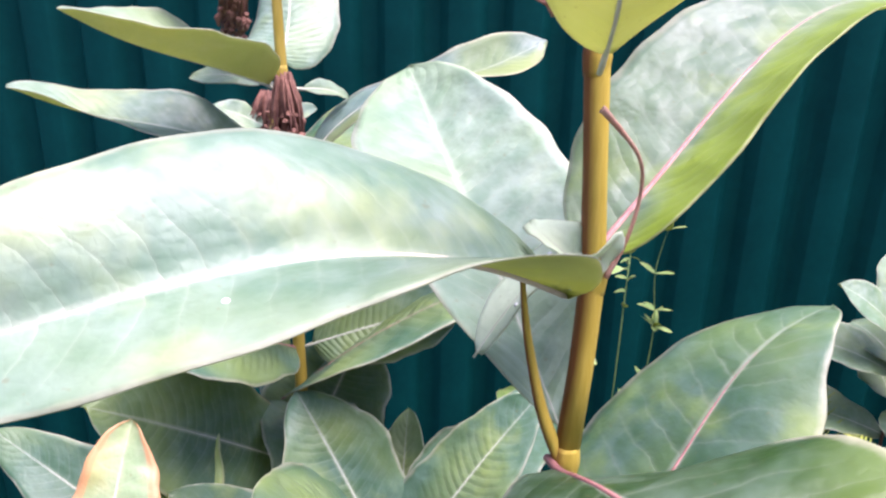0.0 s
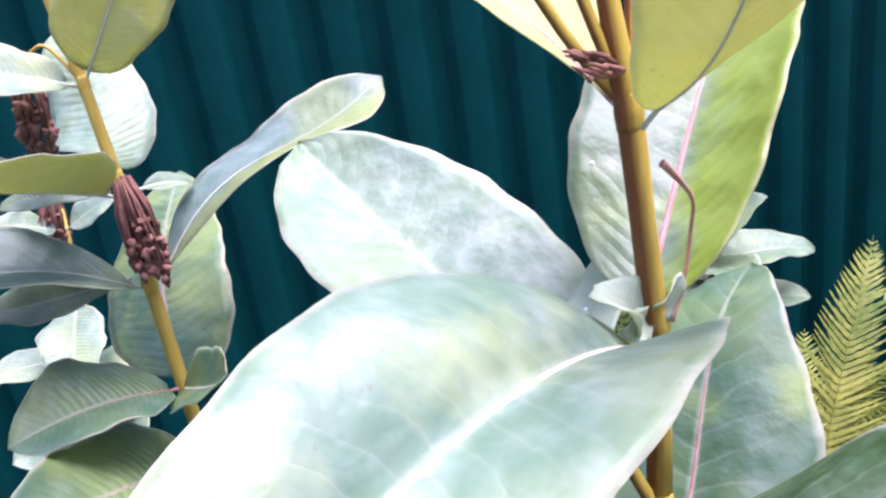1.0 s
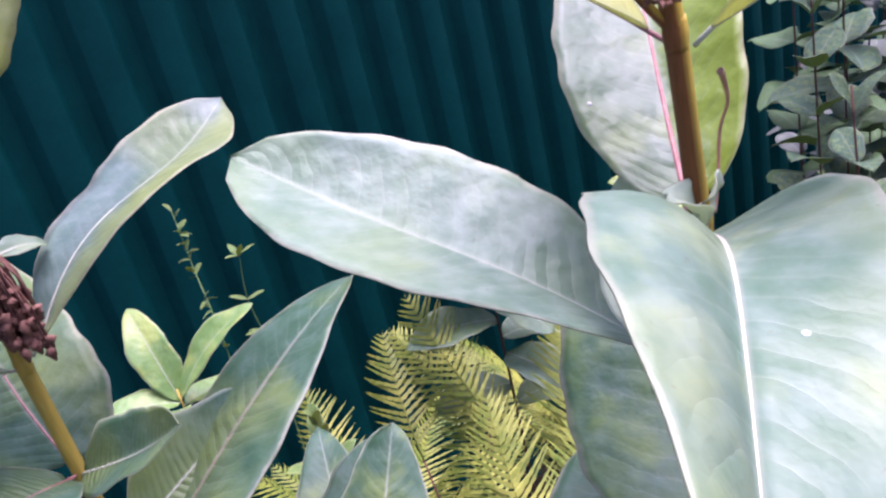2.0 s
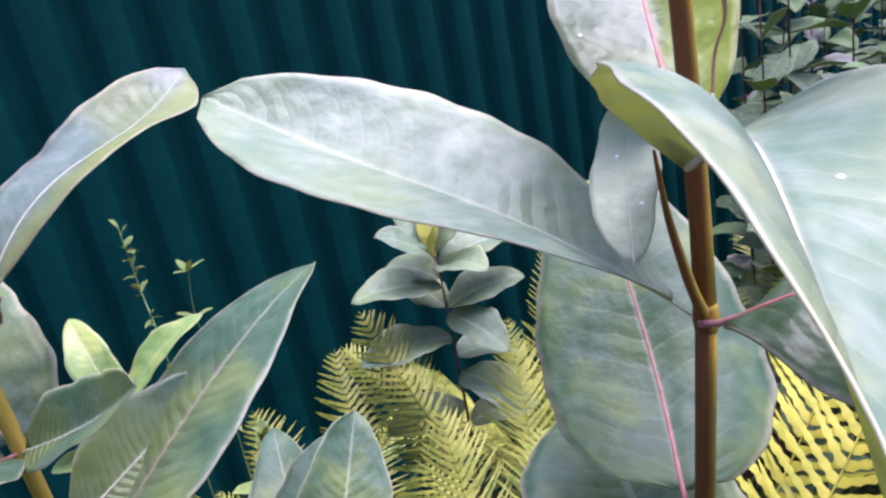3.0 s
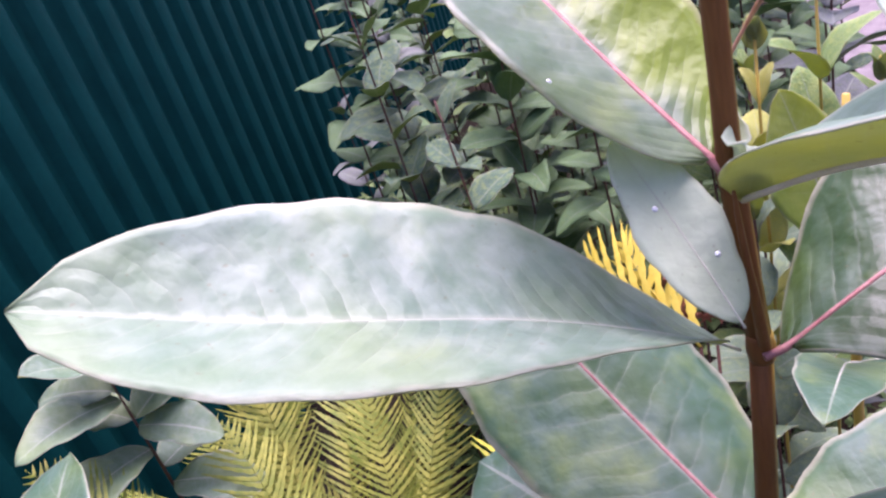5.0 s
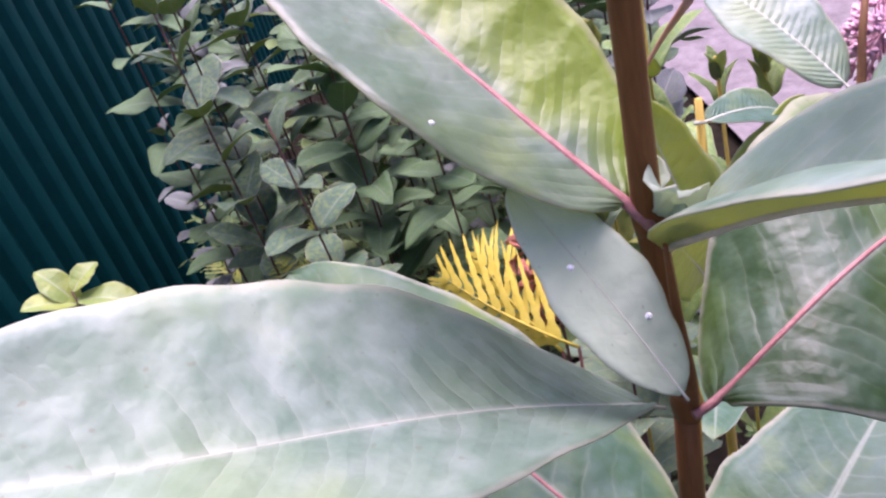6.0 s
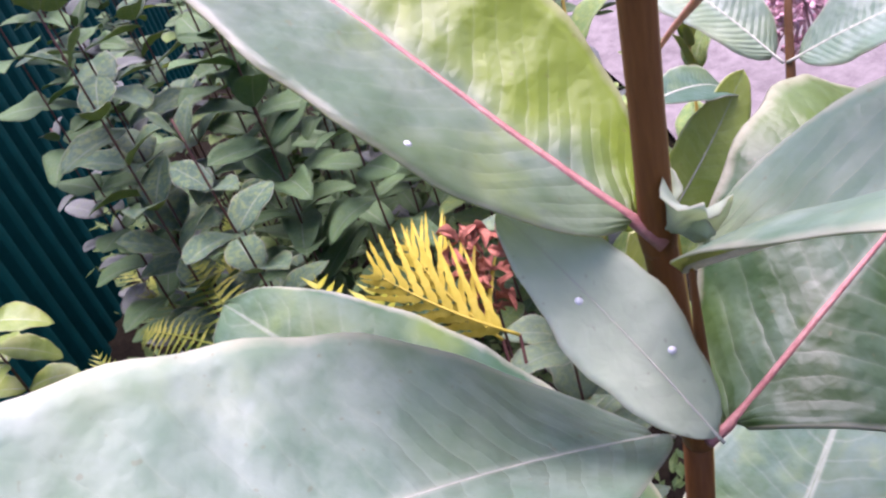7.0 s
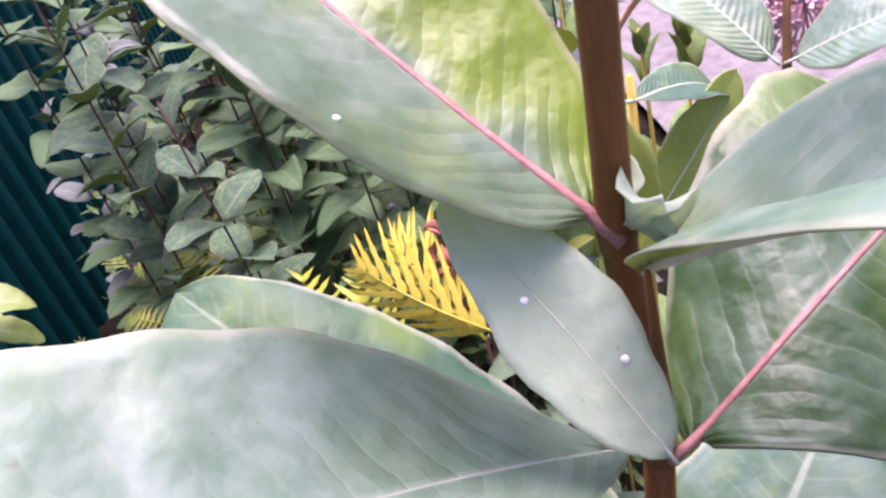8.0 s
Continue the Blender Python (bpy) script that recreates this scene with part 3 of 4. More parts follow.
    leaf(p, (0.1680, 0.5648, 1.3320), (0.1281, 0.6419, 1.3867), (0.212, -0.491, 0.845), 0.030, mats=[LEAF_YELLOW, LEAF_YELLOW], arch=0.012, fold=0.30, fold_l=0.318, skew=-0.054, sway=0.026, twist=-0.164, twist2=0.389, droop=0.027, left=0.5, right=1.5, wave=0.3, ripple=0.015, rib=RIB_PINK, rib_r=0.0006)
    flower_bits(p, NT + Vector((-0.003, -0.002, 0.010)), (-0.8, -0.3, 0.3), 0.011, 0.004, 9, FLOWER_DRY, 61, bud=0.28)
    for k, (dx, dy) in enumerate(((-0.012, 0.0), (-0.02, 0.012), (0.006, 0.006))):
        e = NT + Vector((dx * 1.6, dy * 1.6, 0.055 + 0.01 * k))
        stalk(p, [NT, NT + Vector((dx * 0.6, dy * 0.6, 0.02)), e], [0.0016, 0.0014, 0.0011], STEM_NEAR)
        flower_bits(p, e, (dx * 30, dy * 30, 0.2 - 0.4 * k), 0.022, 0.008, 9, FLOWER_DRY, 20 + k, bud=0.6)


build_near()


def build_second():
    p = thing("milkweed_plant", (-0.005, 0.845, 0), "tall milkweed with withered brown flower heads", "plant", "milkweeds")
    f2, yn, p2 = Vector((0.004, 0.841, 1.224)), Vector((0.005, 0.837, 1.288)), Vector((0.002, 0.843, 1.338))
    st = [(-0.008, 0.85, 0), (0.004, 0.845, 0.7), (0.006, 0.843, 1.08), f2, yn, p2, (-0.004, 0.846, 1.40), (-0.008, 0.85, 1.47)]
    stem(p, st, [0.0055, 0.005, 0.0043, 0.004, 0.0034, 0.003, 0.0025, 0.002], STEM_GREEN)
    for at, r in ((f2, 0.004), (yn, 0.0034), (p2, 0.003)):
        node_ring(p, at, r, STEM_GREEN)
    leaf(p, (0.0087, 0.8398, 1.2272), (0.1608, 0.8981, 1.3076), (-0.478, 0.037, 0.878), 0.0727, arch=0.062, fold=-0.243, fold_l=0.284, cup=-0.085, cup_l=0.302, sway=-0.060, skew=-0.089, twist=0.052, twist2=0.907, droop=0.013, dip=0.039, full=1.321, power=0.827, left=1.156, right=0.922, wave=0.3, ripple=0.012, nu=40, mats=[LEAF_RIMMED, LEAF_YELLOW], label="narrow curling leaf with a yellow lower half")
    leaf(p, (0.0040, 0.8404, 1.2229), (-0.1497, 0.7977, 1.2727), (0.360, -0.245, 0.900), 0.0647, mats=[LEAF_TOP, LEAF_YELLOW], arch=0.049, fold=0.239, fold_l=0.373, sway=-0.021, skew=-0.013, twist=0.441, droop=-0.049, dip=0.030, full=0.877, sweep=0.337, sweep_l=0.096, wave=0.5, ripple=0.03)
    leaf(p, (0.0036, 0.8539, 1.1498), (0.0096, 1.0383, 1.2514), (-0.287, -0.455, 0.843), 0.1044, mats=[LEAF_GREEN, LEAF_UNDER], rib=RIB_PINK, rib_r=0.0008, arch=0.026, fold=0.005, fold_l=-0.127, cup=-0.104, cup_l=-0.173, sway=-0.019, skew=0.045, twist=0.190, twist2=0.301, droop=0.056, dip=0.010, full=0.762, power=0.669, sweep=-0.318, sweep_l=0.216, left=1.069, right=0.934, wave=0.3, ripple=0.015, nu=40)
    leaf(p, (0.0039, 0.8352, 1.2789), (-0.0835, 0.7521, 1.3237), (0.131, 0.360, 0.924), 0.0665, mats=[LEAF_TOP, LEAF_YELLOW], arch=-0.008, fold=0.545, fold_l=0.521, cup=0.102, cup_l=0.014, twist=-0.306, twist2=0.302, droop=-0.043, dip=0.010, full=0.725, sweep=0.072, sweep_l=-0.141, wave=0.5, ripple=0.03, label="folded leaf with a yellow underside")
    leaf(p, (0.0034, 0.8386, 1.2908), (-0.0188, 0.9568, 1.3582), (0.247, -0.444, 0.861), 0.0621, arch=-0.022, fold=-0.151, fold_l=-0.082, cup=-0.190, cup_l=-0.238, sway=0.033, skew=-0.023, twist=-0.620, twist2=0.781, droop=-0.037, dip=-0.033, full=0.836, sweep=0.060, sweep_l=0.220, wave=0.3, ripple=0.015)
    leaf(p, p2, (0.065, 0.83, 1.43), (0.3, -0.8, 0.4), 0.055, mats=[LEAF_UNDER, LEAF_YELLOW], fold=0.3)
    leaf(p, p2, (-0.075, 0.82, 1.36), (0, -0.6, 0.8), 0.04, fold=0.3)
    leaf(p, (-0.002, 0.845, 1.281), (-0.063, 0.86, 1.280), (0.1, -0.6, 0.8), 0.020, arch=0.08, fold=0.2, wave=0.4)
    leaf(p, (0.008, 0.845, 1.279), (0.040, 0.865, 1.270), (-0.1, -0.6, 0.8), 0.014, arch=0.1, fold=0.3, wave=0.4)
    leaf(p, (-0.005, 0.842, 1.230), (-0.092, 0.84, 1.229), (0.1, -0.5, 0.85), 0.032, arch=-0.03, fold=0.25, ripple=0.06)
    flower_bits(p, yn + Vector((0.003, -0.006, -0.002)), (0.05, -0.05, -1), 0.046, 0.0095, 75, FLOWER_DRY, 3)
    flower_bits(p, (-0.027, 0.858, 1.352), (-0.1, 0, -1), 0.045, 0.008, 40, FLOWER_DRY, 4)
    stalk(p, [p2, (-0.012, 0.85, 1.36), (-0.027, 0.858, 1.352)], [0.0012, 0.001, 0.001], STEM_GREEN)
    # leaves lower on the stem
    leaf(p, (-0.0081, 0.8390, 1.0595), (0.2081, 0.8383, 1.1750), (-0.470, -0.072, 0.880), 0.1005, mats=[LEAF_GREEN, LEAF_UNDER], rib=RIB_PINK, rib_r=0.0006, arch=0.088, fold=0.265, fold_l=-0.134, cup=-0.053, cup_l=-0.087, sway=0.203, skew=-0.037, twist=0.079, twist2=-0.228, droop=0.075, full=0.742, left=1.170, right=0.976, wave=0.3, ripple=0.015, nu=40)
    leaf(p, (0.004, 0.84, 1.155), (0.042, 0.745, 1.205), (-0.3, -0.5, 0.8), 0.04, arch=-0.05, fold=0.5, mats=[LEAF_GREEN, LEAF_UNDER])
    leaf(p, (0.004, 0.84, 1.157), (-0.075, 0.785, 1.175), (0, -0.3, 0.9), 0.06, rib=RIB_PINK, arch=0.08, fold=0.35, twist=-0.4, mats=[LEAF_GREEN, LEAF_UNDER])
    leaf(p, (0.006, 0.842, 1.10), (-0.069, 0.727, 1.159), (0.2, -0.5, 0.8), 0.08, rib=RIB_PINK, mats=[LEAF_GREEN, LEAF_UNDER])
    leaf(p, (0.008, 0.842, 1.10), (0.118, 0.872, 1.128), (-0.1, -0.8, 0.5), 0.06, mats=[LEAF_GREEN, LEAF_UNDER])
    leaf(p, (0.004, 0.845, 1.0), (0.046, 0.87, 1.10), (0, -0.8, 0.4), 0.095, mats=[LEAF_GREEN, LEAF_UNDER])
    leaf(p, (0.0, 0.845, 1.0), (-0.1, 0.75, 1.10), (0.3, -0.6, 0.7), 0.09, mats=[LEAF_GREEN, LEAF_UNDER])


build_second()


def build_low():
    """The shorter milkweed whose leaves fill the space below the near plant."""
    p = thing("milkweed_plant", (0.08, 0.76, 0), "low milkweed with broad grey-green leaves", "plant", "milkweeds")
    stem(p, [(0.08, 0.76, 0), (0.082, 0.758, 0.5), (0.085, 0.76, 0.96), (0.09, 0.77, 1.03)], [0.005, 0.0045, 0.004, 0.003], STEM_GREEN)
    c = Vector((0.086, 0.762, 0.98))
    leaf(p, c, (0.172, 0.809, 1.094), (-0.4, -0.7, 0.6), 0.065, rib=RIB_PALE, mats=[LEAF_GREEN, LEAF_UNDER])
    leaf(p, c, (0.015, 0.80, 1.09), (0.4, -0.7, 0.6), 0.075, rib=RIB_PALE, mats=[LEAF_GREEN, LEAF_UNDER])
    leaf(p, c + Vector((0, 0, 0.01)), (0.02, 0.69, 1.083), (0.3, 0.2, 0.9), 0.1, arch=0.1, mats=[LEAF_GREEN, LEAF_UNDER])
    leaf(p, c + Vector((0, 0, 0.03)), (0.19, 0.882, 1.035), (-0.4, -0.7, 0.6), 0.07, rib=RIB_PALE, mats=[LEAF_GREEN, LEAF_UNDER])
    leaf(p, c + Vector((0, 0, -0.06)), (0.18, 0.96, 1.02), (-0.3, -0.7, 0.6), 0.065, mats=[LEAF_GREEN, LEAF_UNDER])
    leaf(p, c + Vector((0, 0, -0.06)), (0.077, 0.885, 1.03), (0, -0.9, 0.3), 0.05, mats=[LEAF_GREEN, LEAF_UNDER])
    leaf(p, c + Vector((0, 0, -0.09)), (-0.05, 0.74, 1.05), (0.3, -0.5, 0.8), 0.09, mats=[LEAF_GREEN, LEAF_UNDER])
    stalk(p, [(0.083, 0.758, 0.93), (0.03, 0.69, 1.0), (-0.02, 0.608, 1.088)], [0.0022, 0.0018, 0.0012], STEM_GREEN, "twig")
    leaf(p, (-0.02, 0.608, 1.088), (-0.022, 0.664, 1.153), (0.15, -0.8, 0.6), 0.04, mats=[LEAF_AUTUMN, LEAF_UNDER], ripple=0.08, label="green leaf with withered orange edges")
    leaf(p, (-0.02, 0.72, 1.0), (-0.15, 0.735, 1.09), (0.4, -0.6, 0.7), 0.05, mats=[LEAF_GREEN, LEAF_UNDER])
    leaf(p, (-0.03, 0.74, 1.0), (-0.12, 0.85, 1.09), (0.4, -0.6, 0.6), 0.06, mats=[LEAF_YOUNG, LEAF_UNDER])
    leaf(p, c + Vector((-0.02, 0, 0.0)), (-0.03, 0.90, 1.07), (0.3, -0.8, 0.5), 0.07, mats=[LEAF_GREEN, LEAF_UNDER])
    leaf(p, c + Vector((0, 0, -0.09)), (0.17, 0.73, 0.99), (-0.2, -0.3, 0.9), 0.09, mats=[LEAF_GREEN, LEAF_UNDER])


build_low()


def build_left():
    p = thing("milkweed_plant", (-0.12, 1.16, 0), "milkweed with round leaves and a brown seed head", "plant", "milkweeds")
    stem(p, [(-0.13, 1.165, 0), (-0.132, 1.168, 0.9), (-0.12, 1.178, 1.1), (-0.113, 1.185, 1.2)], [0.004, 0.0036, 0.003, 0.0025], STEM_GREEN)
    flower_bits(p, (-0.118, 1.185, 1.215), (-0.2, 0, -1), 0.05, 0.012, 45, FLOWER_DRY, 8)
    leaf(p, (-0.124, 1.172, 1.11), (-0.127, 1.085, 1.058), (0, -0.6, 0.8), 0.062)
    leaf(p, (-0.129, 1.168, 1.055), (-0.215, 1.13, 1.07), (0.1, -0.6, 0.8), 0.035)
    leaf(p, (-0.13, 1.168, 1.053), (-0.09, 1.12, 1.04), (-0.1, -0.6, 0.8), 0.04)
    leaf(p, (-0.132, 1.168, 1.015), (-0.189, 1.105, 1.034), (0.1, -0.6, 0.8), 0.036)
    leaf(p, (-0.132, 1.168, 1.015), (-0.07, 1.12, 1.03), (-0.1, -0.6, 0.8), 0.05)
    leaf(p, (-0.115, 1.18, 1.18), (-0.06, 1.17, 1.205), (0, -0.7, 0.8), 0.03)
    leaf(p, (-0.115, 1.18, 1.18), (-0.17, 1.16, 1.205), (0, -0.7, 0.8), 0.03)
    leaf(p, (-0.13, 1.168, 0.96), (-0.08, 1.08, 1.0), (-0.1, -0.6, 0.8), 0.07)
    leaf(p, (-0.13, 1.168, 0.96), (-0.2, 1.09, 1.0), (0.1, -0.6, 0.8), 0.07)


build_left()

# ---- smaller plants built from a few leaf shapes ----
def leaf_set(mats, count, seed):
    rng = random.Random(seed)
    return [blade_mesh("leaf", 1.0, rng.uniform(0.5, 0.68), arch=rng.uniform(0.0, 0.1), fold=rng.uniform(0.05, 0.35), droop=rng.uniform(0.0, 0.22), twist=rng.uniform(-0.5, 0.5), ripple=0.03, full=rng.uniform(0.75, 0.95), seed=seed + i, nu=12, nv=3, mats=mats) for i in range(count)]


YOUNG_SET = leaf_set([LEAF_YOUNG, LEAF_UNDER], 6, 40)
BUD_SET = leaf_set([LEAF_BUD, LEAF_BUD], 4, 50)
GREY_SET = leaf_set([LEAF_SMALL, LEAF_UNDER], 6, 60)
FAR_SET = leaf_set([LEAF_FAR, LEAF_FAR], 8, 80)
VIOLET_SET = leaf_set([LEAF_VIOLET, LEAF_FAR], 6, 90)
GREEN_SET = leaf_set([LEAF_GREEN, LEAF_YOUNG], 6, 110)


def small_plant(at, height, pairs, size, shapes, seed, label, stem_mat=STEM_FAR, first=0.35, rise=35, turn=0.0, group="young plants", bud=True, lean=(0, 0), radius=0.0022):
    """An upright shoot with crossed pairs of leaves that shrink towards the tip."""
    rng = random.Random(seed)
    at = Vector((at[0], at[1], 0))
    p = thing("milkweed_shoot", at, label, "plant", group)
    tip = at + Vector((lean[0], lean[1], height))
    bend = Vector((rng.uniform(-0.01, 0.01), rng.uniform(-0.01, 0.01), 0))

    def along(s):
        return at.lerp(tip, s) + bend * math.sin(math.pi * s)
    stem(p, [along(k / 8) for k in range(9)], [radius * (1.15 - 0.55 * k / 8) for k in range(9)], stem_mat)
    for k in range(pairs):
        s = first + (1 - first) * (k + 0.5) / pairs
        grow = size * (1.0 - 0.55 * max(0, (s - 0.75) / 0.25) ** 1.5) * rng.uniform(0.85, 1.1)
        up = rise + 30 * max(0, (s - 0.8) / 0.2) + rng.uniform(-14, 10)
        for side in (0, 180):
            az = turn + 90 * (k % 2) + side + rng.uniform(-22, 22)
            m = Matrix.Translation(along(s)) @ pose(0, 0, 0, rng.uniform(-15, 15), -up + rng.uniform(-12, 12), az) @ Matrix.Diagonal((grow, grow * rng.uniform(0.85, 1.1), grow, 1))
            part("leaf", rng.choice(shapes), p, m @ Matrix.Translation((0.02, 0, 0)))
    if bud:
        for az in (turn + 20, turn + 200, turn + 110):
            m = Matrix.Translation(along(0.985)) @ pose(0, 0, 0, 0, -72, az) @ Matrix.Diagonal((size * 0.42, size * 0.36, size * 0.36, 1))
            part("leaf", rng.choice(YOUNG_SET), p, m, "pale green young leaf")
    return p



def shoot(at, height, nodes, label, stem_mat, mats, width, radius=0.003, foot=None):
    """A young shoot with every leaf set by its height and its reach."""
    foot = foot or at
    p = thing("milkweed_shoot", (foot[0], foot[1], 0), label, "plant", "young plants")
    stem(p, [(foot[0], foot[1], 0), ((foot[0] + at[0]) / 2, (foot[1] + at[1]) / 2, height * 0.45), (at[0], at[1], height * 0.8), (at[0], at[1], height)], [radius * 1.2, radius, radius * 0.75, radius * 0.45], stem_mat)
    for k, (z, reach, young) in enumerate(nodes):
        b, v = Vector((at[0], at[1], z)), Vector(reach)
        m = [LEAF_BUD, LEAF_BUD] if young else mats
        leaf(p, b, b + v, (-v.x * 0.35 - 0.12, -v.y * 0.35 - 0.15, 0.5 + v.xy.length), (width * 0.62 if young else width) * (v.length / 0.12) ** 0.5, mats=m, rib=RIB_PALE, rib_r=0.0006, petiole=0.003, arch=0.08, fold=0.22, full=0.9, droop=0.04, label="yellow-green young leaf" if young else "")
    return p


shoot((0.678, 1.342), 0.912, [(0.904, (0.003, 0.085, 0.088), 0), (0.904, (0.057, -0.050, 0.088), 0), (0.890, (-0.085, 0.030, 0.071), 0), (0.882, (0.144, -0.046, 0.011), 0), (0.881, (0.001, -0.111, 0.018), 0),
       (0.843, (-0.138, 0.055, 0.028), 0), (0.857, (-0.026, 0.105, 0.018), 0), (0.805, (0.129, -0.057, 0.019), 0), (0.805, (0.010, 0.104, 0.015), 0), (0.795, (0.017, -0.113, -0.043), 0),
       (0.751, (-0.152, 0.058, 0.007), 0), (0.716, (0.137, 0.001, -0.054), 0), (0.685, (0.017, -0.138, -0.032), 0), (0.622, (-0.139, 0.046, 0.007), 0), (0.582, (0.128, -0.054, 0.000), 0),
       (0.897, (0.013, 0.032, 0.089), 1), (0.894, (-0.011, -0.030, 0.076), 1)], "upright young milkweed with paired grey-green leaves", STEM_FAR, [LEAF_SMALL, LEAF_UNDER], 0.072, foot=(0.645, 1.31))
shoot((1.10, 1.335), 0.83, [(0.804, (-0.045, 0.063, 0.040), 0), (0.813, (-0.008, -0.110, -0.034), 0), (0.796, (0.024, 0.055, 0.075), 0), (0.762, (0.006, -0.081, -0.057), 0), (0.827, (0.046, -0.038, 0.023), 0),
       (0.730, (0.092, 0.023, 0.000), 0), (0.730, (-0.092, 0.023, 0.000), 0), (0.670, (0.023, 0.092, 0.000), 0), (0.670, (0.000, -0.092, 0.000), 0)], "young milkweed shoot near the fence", STEM_FAR, [LEAF_LIME, LEAF_UNDER], 0.058)
shoot((0.185, 1.441), 0.87, [(0.849, (-0.002, 0.092, 0.127), 0), (0.854, (0.119, -0.052, 0.109), 0), (0.849, (-0.11, 0.035, 0.02), 0), (0.843, (0.1, 0.02, -0.02), 0), (0.84, (-0.05, -0.1, 0.02), 0), (0.79, (-0.1, 0.02, 0.03), 0),
       (0.79, (0.1, -0.05, 0.02), 0), (0.73, (0.03, 0.1, 0.02), 0), (0.73, (-0.03, -0.1, 0.01), 0)], "bright green young milkweed shoot", STEM_GREEN, [LEAF_YOUNG, LEAF_UNDER], 0.05)
small_plant((0.33, 1.36), 0.76, 5, 0.09, YOUNG_SET, 4, "bright green young milkweed shoot", STEM_GREEN, first=0.5, turn=60, rise=45)


def build_thicket():
    rng = random.Random(11)
    spots = [(1.24, 1.1, 1.32), (1.43, 1.24, 0.95), (1.4, 1.16, 1.4), (0.9, 0.82, 1.1), (1.04, 0.95, 1.25)]
    while len(spots) < 46:
        d, s = rng.uniform(0.95, 2.1), rng.uniform(-0.22, 0.375)
        q = (0.03 + d, 0.6 + s * d)
        if all((q[0] - a) ** 2 + (q[1] - b) ** 2 > 0.008 for a, b, _ in spots):
            spots.append((*q, rng.uniform(1.1, 1.3) + 0.24 * (d - 0.9)))
    # Taller shoots added behind fill the top and keep sky light off the fence.
    while len(spots) < 70:
        d, s = rng.uniform(1.9, 3.4), rng.uniform(-0.1, 0.36)
        q = (0.03 + d, 0.6 + s * d)
        if all((q[0] - a) ** 2 + (q[1] - b) ** 2 > 0.012 for a, b, _ in spots):
            spots.append((*q, rng.uniform(1.5, 1.8)))
    for i, (x, y, h) in enumerate(spots):
        small_plant((x, y), h, rng.randint(12, 16), rng.uniform(0.08, 0.115), rng.choice((FAR_SET, FAR_SET, FAR_SET, FAR_SET, VIOLET_SET, GREEN_SET, GREEN_SET, YOUNG_SET)), 100 + i, "leafy dark green shoot with a red-brown stem", first=0.3, turn=rng.uniform(0, 90), rise=rng.uniform(6, 30), group="thicket", lean=(rng.uniform(-0.06, 0.06), rng.uniform(-0.06, 0.06)), bud=rng.random() < 0.5)


build_thicket()


# ---- ferns ----
def frond_mesh(length, half, pairs, seed, mats, bend=0.15, spread=62):
    """A feathered fern frond along x: a curved rachis with toothed leaflets on both sides."""
    rng = random.Random(seed)
    bm = bmesh.new()

    def mid(u):
        return Vector((length * u, 0, bend * length * 4 * u * (1 - u) * 0.6))
    tube(bm, [mid(k / 14) for k in range(15)], [0.0016 * (1.1 - 0.9 * k / 14) for k in range(15)], 6)
    for i in range(pairs):
        u = 0.12 + 0.87 * i / pairs
        env = math.sin(math.pi * min(1, 0.22 + 0.78 * u)) ** 0.8
        ln = half * env * rng.uniform(0.9, 1.05)
        w = min(length * 0.87 / pairs * 0.34, ln * 0.16)
        for side in (-1, 1):
            base = mid(u)
            ang = radians(spread + rng.uniform(-5, 5) - 18 * u)
            d = Vector((math.cos(ang), side * math.sin(ang), -0.12 + rng.uniform(-0.12, 0.05))).normalized()
            s = Vector((-d.y * side, d.x * side, 0)).normalized() * side
            n = max(3, int(ln / 0.007))
            prev = None
            for k in range(n + 1):
                v = k / n
                c = base + d * ln * v + Vector((0.12 * ln * v * v, 0, -0.34 * ln * v * v))
                ww = w * (1 - v) ** 0.6 * (1.0 if k % 2 else 0.62) + 0.0002
                pt = [bm.verts.new(c + s * ww + Vector((0, 0, -0.12 * ww))), bm.verts.new(c), bm.verts.new(c - s * ww + Vector((0, 0, -0.12 * ww)))]
                if prev:
                    bm.faces.new((prev[0], pt[0], pt[1], prev[1]))
                    bm.faces.new((prev[1], pt[1], pt[2], prev[2]))
                prev = pt
    return finish("frond", bm, mats)


def fern(at, fronds, mats, seed, label, step=0.0135, spread=62):
    p = thing("fern", (at[0], at[1], 0), label, "fern", "ferns")
    for i, (base, tip, normal, half) in enumerate(fronds):
        base, tip = Vector(base), Vector(tip)
        ln = (tip - base).length
        part("frond", frond_mesh(ln, half, max(8, int(ln / step)), seed + i, mats, spread=spread), p, frame_of(base, tip, normal))
        bm = bmesh.new()
        foot = Vector((at[0], at[1], 0.0))
        tube(bm, [foot, foot.lerp(base, 0.5) + Vector((0, 0, 0.03)), base], [0.0026, 0.0022, 0.0017], 6)
        part("frond_stalk", finish("frond_stalk", bm, STEM_FAR), p, Matrix.Identity(4))
    return p


def fern_crown(at, count, length, half, mats, seed, label, lift=50):
    rng = random.Random(seed)
    fr = []
    for i in range(count):
        az, el, ln = 360 / count * i + rng.uniform(-20, 20), radians(lift + rng.uniform(-18, 18)), length * rng.uniform(0.75, 1.1)
        d = Vector((math.cos(radians(az)) * math.cos(el), math.sin(radians(az)) * math.cos(el), math.sin(el)))
        base = Vector((at[0], at[1], at[2]))
        fr.append((base, base + d * ln, Vector((-d.x * 0.6, -d.y * 0.6, 1)), half * rng.uniform(0.85, 1.1)))
    return fern(at, fr, mats, seed, label)


